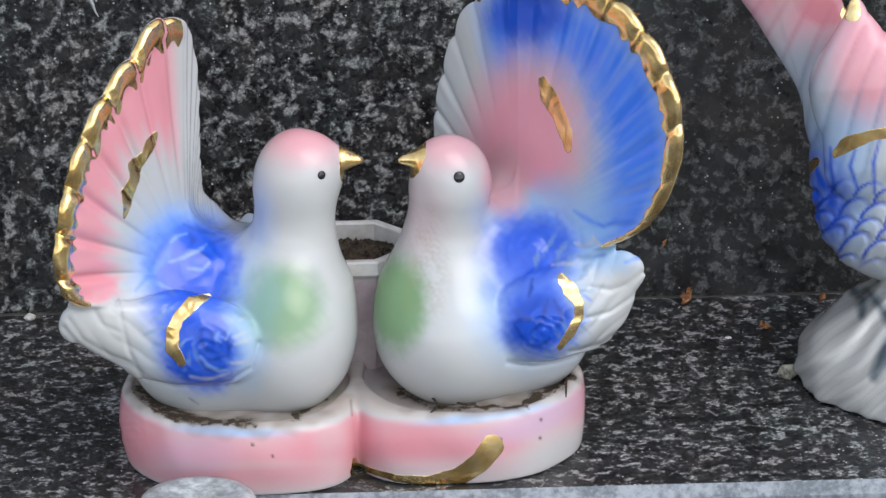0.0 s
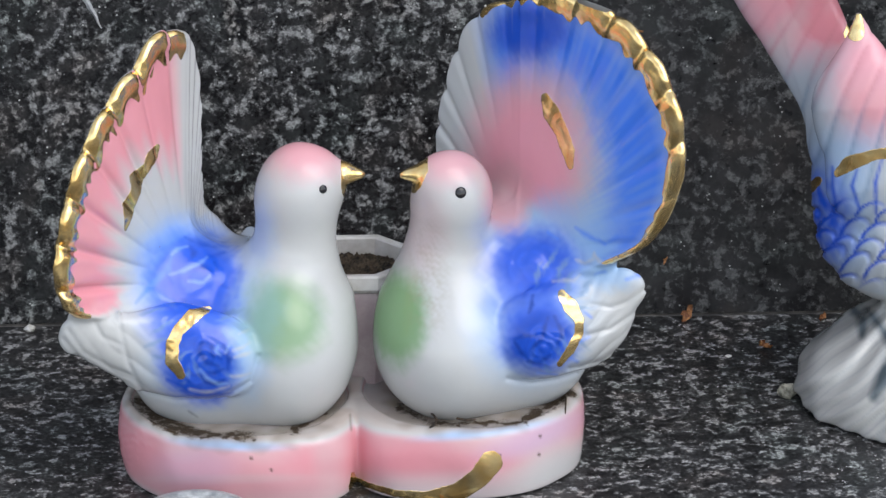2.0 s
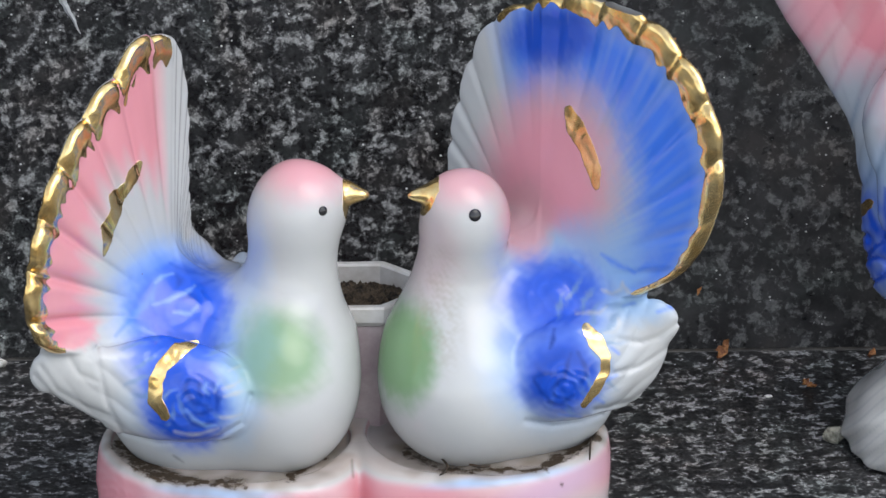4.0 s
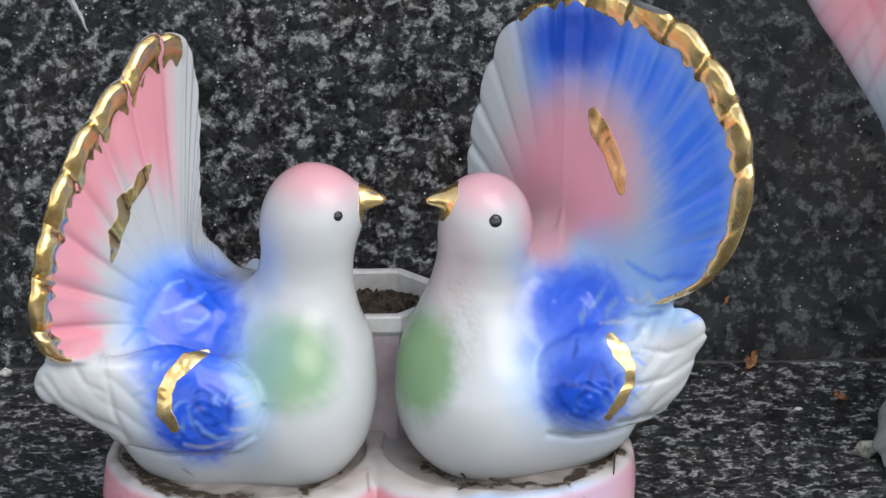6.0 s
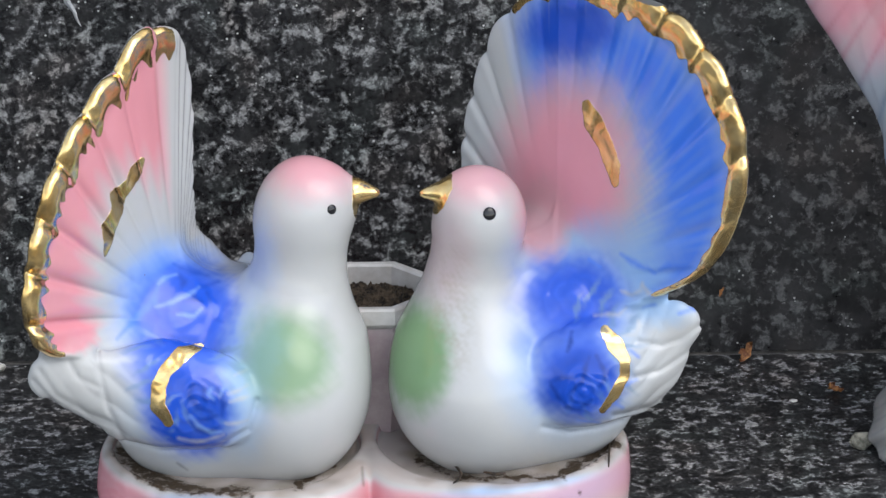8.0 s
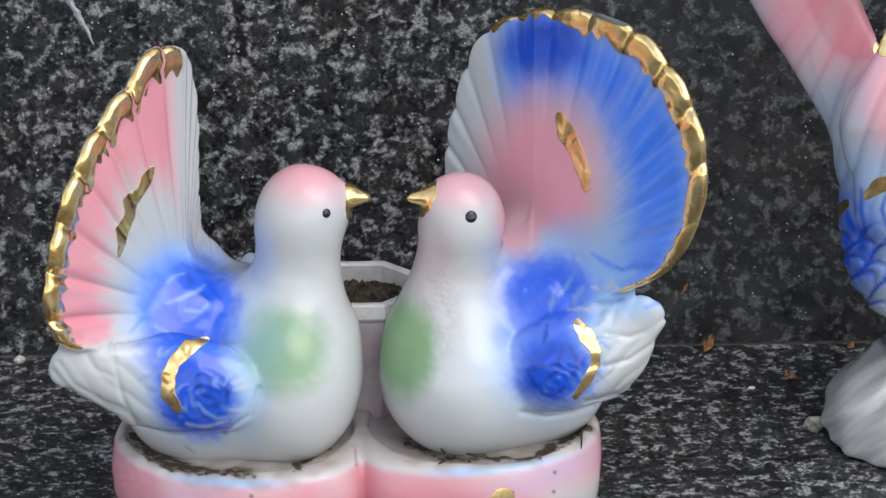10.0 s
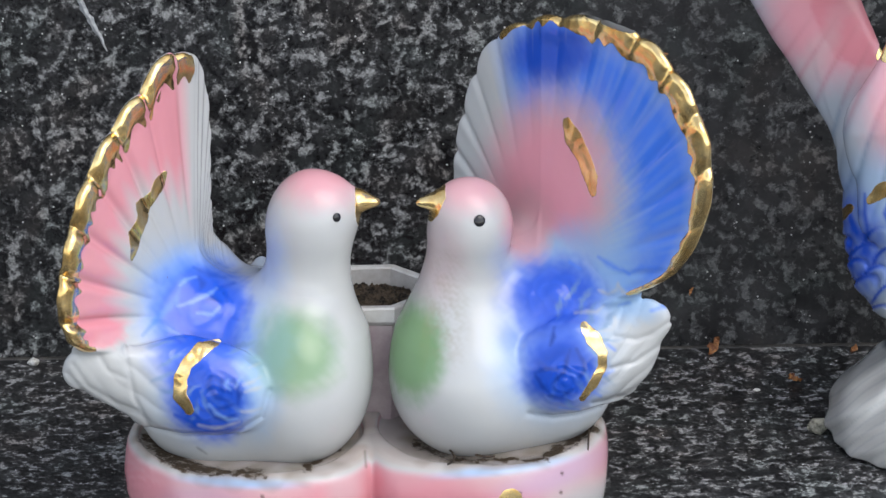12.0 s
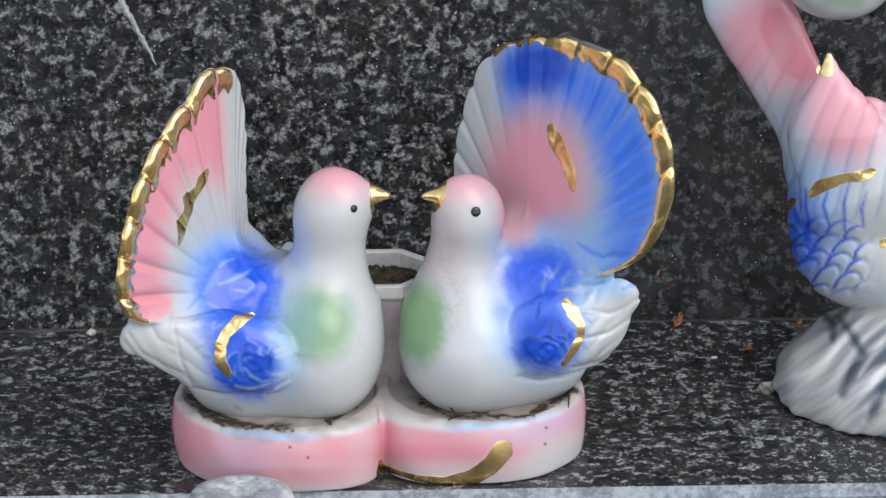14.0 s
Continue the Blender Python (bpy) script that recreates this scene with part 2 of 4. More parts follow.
class Coat:
    """Colour, gilding and grime of a piece of ware, vertex by vertex."""

    def __init__(self, verts, quads):
        self.v, self.q = verts, quads
        self.s, self.n = front(verts), normals(verts, quads)
        self.paint = np.tile(WHITE, (len(verts), 1))
        self.gilt, self.grime = np.full(len(verts), -3.0), np.full(len(verts), -1.5)
        self.mask = 1.0
        self.faces_front = np.clip((self.n @ np.array((0, -0.927, 0.375)) + 0.15) / 0.3, 0, 1)

    def lay(self, colour, amount):
        self.paint += (colour - self.paint) * np.clip(amount, 0, 1)[:, None]

    def blow(self, colour, centre, rx, ry=None, soft=0.6, turn=0.0, amount=1.0):
        self.lay(colour, amount * spray(self.s + np.stack([0.8 * wobble(self.v, 260) + 0.5 * wobble(self.v, 900, 1), 0.8 * wobble(self.v, 240, 3) + 0.5 * wobble(self.v, 800, 4)], 1), centre, rx, ry, soft, turn) * self.faces_front * self.mask)

    def trace(self, colour, lines, width=0.5, amount=0.8):
        """Soft brushed lines: brushwork, and painted shade and lights along the folds."""
        for points in lines:
            w = [0.2 * width] + [width] * (len(points) - 2) + [0.1 * width]
            self.lay(colour, amount * np.clip(0.55 + 0.85 * (stroke(self.s, points, w) + 0.25 * wobble(self.v, 700)), 0, 1) * self.faces_front)

    def gild(self, points, widths):
        d = stroke(self.s, points, widths)
        self.gilt = np.maximum(self.gilt, np.where(self.faces_front > 0.5, d, -3))


def ware(name, coats, parent=None, label=""):
    """One mesh out of the coated shells."""
    base, verts, quads = 0, [], []
    for c in coats:
        verts.append(c.v), quads.append(c.q + base)
        base += len(c.v)
    verts, quads = np.concatenate(verts), np.concatenate(quads)
    ob = mesh_object(name, verts.tolist(), quads.tolist(), GLAZE, parent, label)
    paint = np.concatenate([c.paint for c in coats])
    layer = ob.data.attributes.new("paint", "FLOAT_COLOR", "POINT")
    layer.data.foreach_set("color", np.concatenate([paint, np.ones((len(paint), 1))], 1).astype(np.float32).ravel())
    for key, values in (("gilt", [c.gilt for c in coats]), ("grime", [c.grime for c in coats])):
        layer = ob.data.attributes.new(key, "FLOAT", "POINT")
        layer.data.foreach_set("value", np.clip(np.concatenate(values), -3, 3).astype(np.float32))
    return ob


class Fan:
    """A spread tail: two thick, rippled, scalloped half-fans that meet along a spine, as a field to blend with a body."""

    def __init__(self, root, spine, near, far, near_reach, far_reach, feathers, ripple, groove_from, far_ribs, scallop, far_share):
        self.root, self.sides = np.array(root, dtype=np.float32), []
        for side, reach, near_side in ((near, near_reach, True), (far, far_reach, False)):
            s, l = Vector(spine).normalized(), Vector(side)
            n = s.cross(l).normalized()
            if (n.y > 0) if near_side else (n.x * self.sides[0][2][0] + n.y * self.sides[0][2][1] < 0):
                n = -n
            inverse = np.linalg.inv(np.array([s, l, n]).T).astype(np.float32)
            self.sides.append((inverse, reach, np.array(n), near_side))
        self.feathers, self.ripple, self.groove_from, self.far_ribs = feathers, ripple, groove_from, far_ribs
        self.scallop, self.far_share = scallop, far_share

    def locate(self, p, side):
        inverse, reach, _, near = side
        q = (p - self.root) @ inverse.T
        r, ang = np.hypot(q[..., 0], q[..., 1]), np.degrees(np.arctan2(q[..., 1], q[..., 0]))
        lobe = np.abs(np.sin(math.pi * (ang / self.feathers + 0.5)))
        own = 1.0 if near else self.far_share
        smooth = np.interp(ang, [a for a, _ in reach], [x for _, x in reach])
        edge = smooth * (1 - self.scallop * own * (1 - lobe ** 0.7))
        share = r / edge
        rise = np.clip((share - self.groove_from) / 0.4, 0, 1)
        relief = -self.ripple * own * np.exp(-(lobe / 0.42) ** 2) * rise * np.clip(0.5 + 0.012 * ang, 0.5, 1.5)
        relief = relief + 0.00013 * own * wobble(np.stack([ang * 0.55, share * 5, 0 * ang], -1), 1.0) * rise
        if not near:
            relief = relief + self.far_ribs * np.sin(ang * 1.5 + 0.8 * np.sin(ang * 0.4)) * np.clip(share * 3 - 0.6, 0, 1)
        return q, r, ang, edge, share, relief, r / (0.45 * edge + 0.55 * smooth)

    def field(self, p):
        best = None
        for side in self.sides:
            q, r, ang, edge, share, relief, _ = self.locate(p, side)
            e = 0.0013
            a = np.abs(q[..., 2] - relief) - 0.0013 - 0.002 * np.clip(1 - share, 0, 1) ** 2 - side[3] * 0.0007 * np.exp(-((share - 0.945) / 0.035) ** 2) + e
            b = r - edge + e
            d = np.minimum(np.maximum(a, b), 0) + np.hypot(np.maximum(a, 0), np.maximum(b, 0)) - e
            d = smax(d, -q[..., 1], 0.001)
            best = d if best is None else smin(best, d, 0.0012)
        return best

    def chart(self, v):
        """Signed angle, share of the radius, the evened share, and how much a vertex belongs to the front and to the fan."""
        qn, _, an, _, sn, rn, en = self.locate(v, self.sides[0])
        qf, _, af, _, sf, rf, ef = self.locate(v, self.sides[1])
        near = qn[:, 1] > 0
        on = np.clip(1.3 - np.abs(self.field(v)) / 0.0008, 0, 1)
        return np.where(near, an, -af), np.where(near, sn, sf), np.where(near, en, ef), np.where(near, qn[:, 2] > rn, qf[:, 2] > rf) * 1.0, on


# ---- the setting ----
FRONT = -0.1425
ground = part("ground", slab(-60, 60, -60, 60, -0.62, -0.42), EARTH)
tagged(ground, "pale grey gravel ground around the memorial", "ground", kind="structure")
wall = part("wall_back", slab(-1.1, 1.1, 0.0, 0.09, -0.42, 0.30, 0.004), WALL_STONE)
tagged(wall, "polished dark speckled granite upstand behind the ledge", "wall", kind="structure")
ledge = part("ledge", slab(-1.1, 1.1, FRONT, -0.0015, -0.05, 0.0), LEDGE_STONE)
tagged(ledge, "dark grey speckled granite ledge with a chamfered edge", "ledge", kind="structure")


def arris():
    """The sawn, paler chamfer along the ledge's front."""
    bm = bmesh.new()
    ring = [(FRONT, -0.0001), (FRONT - 0.0035, -0.0033), (FRONT - 0.0035, -0.05), (FRONT, -0.05)]
    rows = [[bm.verts.new((x, y, z)) for y, z in ring] for x in (-1.1, 1.1)]
    for i in range(4):
        bm.faces.new((rows[0][i], rows[1][i], rows[1][(i + 1) % 4], rows[0][(i + 1) % 4]))
    bm.faces.new(rows[0][::-1]), bm.faces.new(rows[1])
    bmesh.ops.recalc_face_normals(bm, faces=bm.faces[:])
    return bm


part("edge_strip", arris(), ARRIS, ledge, "pale sawn edge strip")
step = part("step", slab(-1.1, 1.1, -0.60, -0.0015, -0.42, -0.0515, 0.004), LEDGE_STONE)
tagged(step, "dark speckled granite step below the ledge", "step", kind="structure")

def sealant():
    bm = bmesh.new()
    rows = []
    for i in range(441):
        x = -1.1 + 2.2 * i / 440
        h = 0.0003 + 0.0002 * noise.noise(Vector((x * 60, 0, 0)))
        rows.append([bm.verts.new((x, y, z)) for y, z in ((-0.0014, 0.0 - 0.0004), (-0.0006 - h * 1.6, 0.0001), (-0.0006 - h, h * 0.8), (-0.0001, h * 1.3))])
    for a, b in zip(rows, rows[1:]):
        for k in range(3):
            bm.faces.new((a[k], b[k], b[k + 1], a[k + 1]))
    bmesh.ops.recalc_face_normals(bm, faces=bm.faces[:])
    return bm


part("joint_sealant", sealant(), plain("old_sealant", (0.010, 0.009, 0.008), (0.06, 0.055, 0.048), 160, 0.5), ledge, "thin dirty sealant joint", smooth=True)

def quills(p, hub, first, spacing, way, start):
    """Overlapping wing quills on curves round a hub: height added to the wing, from start towards its tip."""
    u, w = p[..., 0] * 1000, (p[..., 2] * 0.927 + p[..., 1] * 0.375) * 1000
    row = (np.hypot(u - hub[0], w - hub[1]) - first) / spacing + 0.12 * np.sin(u * 0.5)
    return 0.0010 * np.clip(way * (p[..., 0] - start) / 0.010, 0, 1) * np.clip(1.6 - way * (p[..., 0] - start) / 0.020, 0.35, 1) * np.clip(row * 4, 0, 1) * (np.abs(np.sin(math.pi * row)) ** 0.6 - 0.7)


def carve(p, lines, wide, deep):
    """Grooves cut into the front of the ware along lines of (across, up) millimetres: the height to take away."""
    u, w = p[..., 0] * 1000, (p[..., 2] * 0.927 + p[..., 1] * 0.375) * 1000
    cut = np.zeros(u.shape, dtype=np.float32)
    xs, ys = [x for l in lines for x, _ in l], [y for l in lines for _, y in l]
    here = (u > min(xs) - 4) & (u < max(xs) + 4) & (w > min(ys) - 4) & (w < max(ys) + 4) & (p[..., 1] < -0.098)
    if here.any():
        spots = np.stack([u[here], w[here]], 1)
        for line in lines:
            away = -stroke(spots, line, [0.0] * len(line))
            cut[here] = np.maximum(cut[here], deep * np.exp(-(away / wide) ** 2))
    return cut


def rose(p, hub, size, seed, petals=5):
    """A moulded rose on the front of the ware: curled petals wound round a small heart; size in millimetres."""
    rnd = random.Random(seed)
    u, w = p[..., 0] * 1000 - hub[0], (p[..., 2] * 0.927 + p[..., 1] * 0.375) * 1000 - hub[1]
    u, w = u + 0.07 * size * np.sin(w * 6.0 / size + seed), w + 0.07 * size * np.sin(u * 5.0 / size + 2 * seed)
    rad, turn = np.hypot(u, w) / size, np.arctan2(w, u)
    best = 0.75 * np.exp(-(rad / 0.20) ** 4)
    for ring, count, high in ((0.42, petals - 1, 0.8), (0.74, petals, 0.65), (1.02, petals + 1, 0.5)):
        first = rnd.uniform(0, 6.28)
        petal_at = (turn - first) * count / (2 * math.pi)
        along = np.abs((petal_at % 1.0) - 0.5) * 2
        reach = ring * (1.06 - 0.22 * along ** 2)
        lip = np.exp(-((rad - reach) / 0.085) ** 2) * (1 - 0.75 * along ** 4)
        best = np.maximum(best, high * np.maximum(lip, 0.45 * np.clip((reach - rad) / 0.1, 0, 1) * np.clip((rad - reach + 0.34) / 0.3, 0, 1)))
    return np.where(p[..., 1] < -0.100, np.exp(-(rad / 1.15) ** 6) * (0.0004 + 0.00055 * best), 0)


# lines between the long feathers of either wing, and the wing's own edge
WING_LINES_LEFT = ([(-103.4, -0.1), (-99.3, -6.4), (-91.9, -11.1), (-85.7, -13.7)],
        [(-96.0, 2.0), (-93.8, -2.1), (-88.5, -4.6)],
        [(-89.0, 4.3), (-88.3, -1.1), (-86.4, -10.4), (-82.9, -18.4), (-73.5, -21.2)],
        [(-104.8, -2.6), (-98.8, -10.2), (-88.7, -16.0)],
        [(-73.5, -21.2), (-59.3, -20.5), (-51.2, -15.8), (-48.8, -8.6)])
WING_LINES_RIGHT = ([(48.6, 4.9), (54.3, 3.8), (59.4, 5.5), (64.4, 9.0)],
        [(47.1, -4.2), (54.3, -2.4), (60.8, 1.8), (65.2, 7.1)],
        [(42.0, -13.9), (51.4, -11.9), (57.9, -7.6), (61.6, -4.0)],
        [(23.9, -16.6), (31.1, -18.0), (38.4, -17.2), (44.2, -15.4)])


# ---- the dove planter ----
planter = new("dove_planter")
planter.location = (0, 0, 0)
tagged(planter, "glazed porcelain planter with two facing doves on the granite ledge", "planter")

# x, y, radius, and the side on which the lobe is squared off against its neighbour
LOBES = ((-0.0552, -0.1090, 0.0360, 1), (0.0120, -0.1060, 0.0350, -1), (-0.0190, -0.0800, 0.0340, 0))
TOP = 0.0225


def lobe(p, x, y, r, side, z0, z1, edge):
    """A round drum, squarer in plan on one side."""
    dx, dy = p[..., 0] - x, p[..., 1] - y
    k = np.where(dx * side > 0, 3.6, 2.0)
    plan = (np.abs(dx) ** k + np.abs(dy) ** k) ** (1 / k) - r + edge
    e = np.abs(p[..., 2] - (z0 + z1) / 2) - (z1 - z0) / 2 + edge
    return np.minimum(np.maximum(plan, e), 0) + np.hypot(np.maximum(plan, 0), np.maximum(e, 0)) - edge


def plinth_field(p):
    d = None
    bulge = 0.0014 * np.sin(np.clip(p[..., 2] / TOP, 0, 1) * math.pi)
    for x, y, r, side in LOBES:
        e = lobe(p, x, y, r - 0.0012, side, -0.006, TOP, 0.0030) - bulge
        d = e if d is None else smin(d, e, 0.0020)
    for x, y, r, side in LOBES[:2]:
        d = smax(d, -drum(p, (x, y), r - 0.0042, 0.0203, 0.05, 0.0012), 0.0015)
    d = d + 0.0004 * wobble(p, 120) - 0.4 * rose(p, (-88.1, -35.6), 6.5, 4, 5)
    return smax(d, -p[..., 2] + 0.0002, 0.001)


def plinth():
    c = Coat(*skin(plinth_field, (-0.097, -0.152, -0.0025), (0.054, -0.040, 0.028), 0.00055))
    side = np.clip(1.15 - c.n[:, 2] * 1.6, 0, 1) * np.clip(c.v[:, 2] / 0.004 + 0.2, 0, 1)
    up = c.v[:, 2] / TOP
    deep = np.clip(1 - np.abs(up - 0.62) / 1.3, 0.35, 1)
    c.lay(PINK * 0.75 + WHITE * 0.25, side * 1.05 * deep)
    c.lay(PINK, side * 0.75 * spray(c.s, (-18.7, -37.7), 22.5, 7.5, 1.2))
    c.lay(PINK, side * 0.65 * spray(c.s, (-88.4, -32.7), 11.2, 13.1, 1.0))
    c.lay(WHITE, 0.85 * side * spray(c.s, (39.7, -48.1), 13.1, 13.1, 1.2))
    c.lay(WHITE, 0.35 * side * spray(c.s, (-28.1, -35.6), 5.2, 11.2, 1.2))
    c.lay(PINK * 0.85, 0.35 * side * spray(c.s, (-60.5, -47.5), 24.4, 2.6, 1.2))
    c.lay(SKYBLUE, 0.75 * spray(c.s, (-58.3, -34.2), 14.1, 1.7, 1.2, -4))
    c.lay(SKYBLUE, 0.7 * spray(c.s, (17.2, -31.6), 16.9, 1.7, 1.2, 6))
    c.lay(SKYBLUE * 0.5 + PINK * 0.5, 0.6 * side * spray(c.s, (31.0, -33.5), 15.0, 4.5, 1.2, 20))
    c.lay(PINK * 0.85, 0.5 * side * spray(c.s, (-4.0, -41.5), 24.0, 3.0, 1.2))
    c.lay(PINK * 0.45 + WHITE * 0.55, 0.5 * side * spray(c.s, (-58.0, -44.5), 22.0, 1.3, 1.2))
    c.lay(SKYBLUE * 0.5 + PINK * 0.5, 0.35 * spray(c.s, (-67.9, -40.7), 11.2, 5.6, 1.2))
    c.lay(np.array((0.46, 0.37, 0.33)), 0.75 * np.clip(c.n[:, 2] * 3 - 1.8, 0, 1) * np.clip(0.75 + 0.5 * wobble(c.v, 150), 0, 1))
    c.gild([(18.6, -41.0), (14.7, -45.8), (9.0, -49.6), (-0.1, -51.0), (-9.5, -49.8), (-17.0, -47.6), (-21.7, -46.0)], [3.4, 3.0, 2.8, 1.7, 1.0, 0.8, 1.0])
    c.lay(WHITE, 0.65 * side * np.clip((0.5 - up) / 0.4, 0, 1) * np.clip((c.v[:, 0] + 0.022) / 0.012, 0, 1))
    c.gild([(-21.9, -44.3), (-22.0, -49.5)], [0.7, 1.4])
    # a film of dirt round the feet of the figures, specks and a hairline crack
    for path in ([(-85.2, -21.4), (-69.5, -30.8), (-48.8, -32.4)], [(-43.1, -31.2), (-35.5, -28.8), (-27.9, -24.6)], [(-9.1, -23.6), (2.2, -28.9), (21.0, -29.7), (42.7, -20.6)]):
        c.lay(np.array((0.20, 0.165, 0.115)), 0.7 * np.clip(0.55 + 0.16 * stroke(c.s, path, [1.5] * len(path)) + 0.35 * wobble(c.v, 330, 2), 0, 1))
    for at in ((-51.4, -38.5), (-45.6, -42.0), (21.2, -38.9), (33.2, -33.7), (32.8, -39.1)):
        c.lay(np.array((0.07, 0.05, 0.035)), 0.8 * spray(c.s, at, 0.5, 0.5, 0.9) * c.faces_front)
    c.lay(np.array((0.10, 0.07, 0.06)), 0.7 * np.clip(0.6 + 1.2 * stroke(c.s, [(-22.5, -26.6), (-22.2, -30.9)], [0.1, 0.1]), 0, 1))
    for a, b, w in (((-85.2, -22.3), (-69.5, -31.1), 1.6), ((-69.5, -31.1), (-50.7, -32.6), 1.0), ((-38.4, -30.1), (-30.7, -25.7), 1.5), ((-80.6, -25.6), (-73.2, -29.9), 2.0),
                    ((-8.1, -24.9), (2.1, -29.4), 0.9), ((2.1, -29.4), (26.6, -29.8), 0.6), ((28.5, -28.9), (42.7, -21.5), 1.3)):
        c.grime = np.maximum(c.grime, np.clip(0.58 + 0.32 * stroke(c.s, [a, b], [w, w]), -1, 0.8))
    return ware("plinth", [c], planter, "pink and white two-lobed plinth with a gold swoosh")


plinth()

POT, RIM = (-0.0205, -0.0860), 0.0565


def pot(profile):
    bm = bmesh.new()
    def ring(r, z):
        return [bm.verts.new((POT[0] + r * math.cos(radians(22.5 + 45 * i)), POT[1] + r * math.sin(radians(22.5 + 45 * i)), z)) for i in range(8)]
    rows = [ring(r, z) for r, z in profile]
    for a, b in zip(rows, rows[1:]):
        for i in range(8):
            bm.faces.new((a[i], a[(i + 1) % 8], b[(i + 1) % 8], b[i]))
    bm.faces.new(rows[0][::-1]), bm.faces.new(rows[-1])
    return bm


POT_GLAZE = plain("pot_glaze", (0.44, 0.35, 0.37), (0.62, 0.55, 0.55), 60, 0.2, 0.1)
flower_pot = part("flower_pot", pot([(0.0135, 0.018), (0.0150, 0.030), (0.0163, RIM - 0.0062), (0.0150, RIM - 0.0062), (0.0140, 0.030)]), POT_GLAZE, planter, "octagonal pale pink porcelain pot")
RIM_GLAZE = plain("rim_glaze", (0.52, 0.50, 0.47), (0.68, 0.67, 0.65), 120, 0.18, 0.1)


def rim():
    bm = bmesh.new()
    profile = ((0.0165, RIM - 0.006), (0.0179, RIM - 0.0045), (0.0182, RIM - 0.0006), (0.0177, RIM), (0.0160, RIM), (0.0155, RIM - 0.0006), (0.0152, RIM - 0.006))
    rows = [[bm.verts.new((POT[0] + r * math.cos(radians(22.5 + 45 * i)), POT[1] + r * math.sin(radians(22.5 + 45 * i)), z)) for i in range(8)] for r, z in profile]
    for k, a in enumerate(rows):
        b = rows[(k + 1) % len(rows)]
        for i in range(8):
            bm.faces.new((a[i], a[(i + 1) % 8], b[(i + 1) % 8], b[i]))
    bmesh.ops.recalc_face_normals(bm, faces=bm.faces[:])
    return bm


part("rim", rim(), RIM_GLAZE, flower_pot, "white octagonal rim")


def soil():
    bm = bmesh.new()
    bmesh.ops.create_grid(bm, x_segments=64, y_segments=64, size=0.0145)
    for v in bm.verts:
        r = v.co.length
        if r > 0.0146:
            v.co *= 0.0146 / r
        v.co.z = RIM - 0.0052 + 0.0014 * noise.noise(v.co * 500) + 0.0014 * noise.noise(v.co * 1300)
        v.co.x += POT[0]
        v.co.y += POT[1]
    return bm


part("soil", soil(), SOIL, flower_pot, "dry brown potting soil", smooth=True)


def bead(c, at, radius):
    """A black glazed eye, pressed into the surface under that spot."""
    away = np.linalg.norm(c.s - np.array(at), axis=1) + np.where(c.faces_front > 0.5, 0, 99)
    near = np.where(away < 1.5)[0]
    top = near[np.argmin(c.v[near, 1])]
    near = near[np.linalg.norm(c.v[near] - c.v[top], axis=1) < 0.004]
    k = near[np.argsort(away[near])[:6]]
    spot, out = c.v[k].mean(0), Vector(c.n[k].mean(0)).normalized()
    m = out.to_track_quat("Z", "Y").to_matrix()
    na, nb = 20, 9
    verts = [spot + np.array(m @ Vector((radius * math.sin(b) * math.cos(a), radius * math.sin(b) * math.sin(a), radius * 0.3 * math.cos(b))))
             for b in np.linspace(0.02, math.pi - 0.02, nb) for a in np.linspace(0, 2 * math.pi, na, endpoint=False)]
    quads = [(i * na + j, (i + 1) * na + j, (i + 1) * na + (j + 1) % na, i * na + (j + 1) % na) for i in range(nb - 1) for j in range(na)]
    e = Coat(np.array(verts), np.array(quads))
    e.paint[:] = (0.012, 0.012, 0.015)
    return e


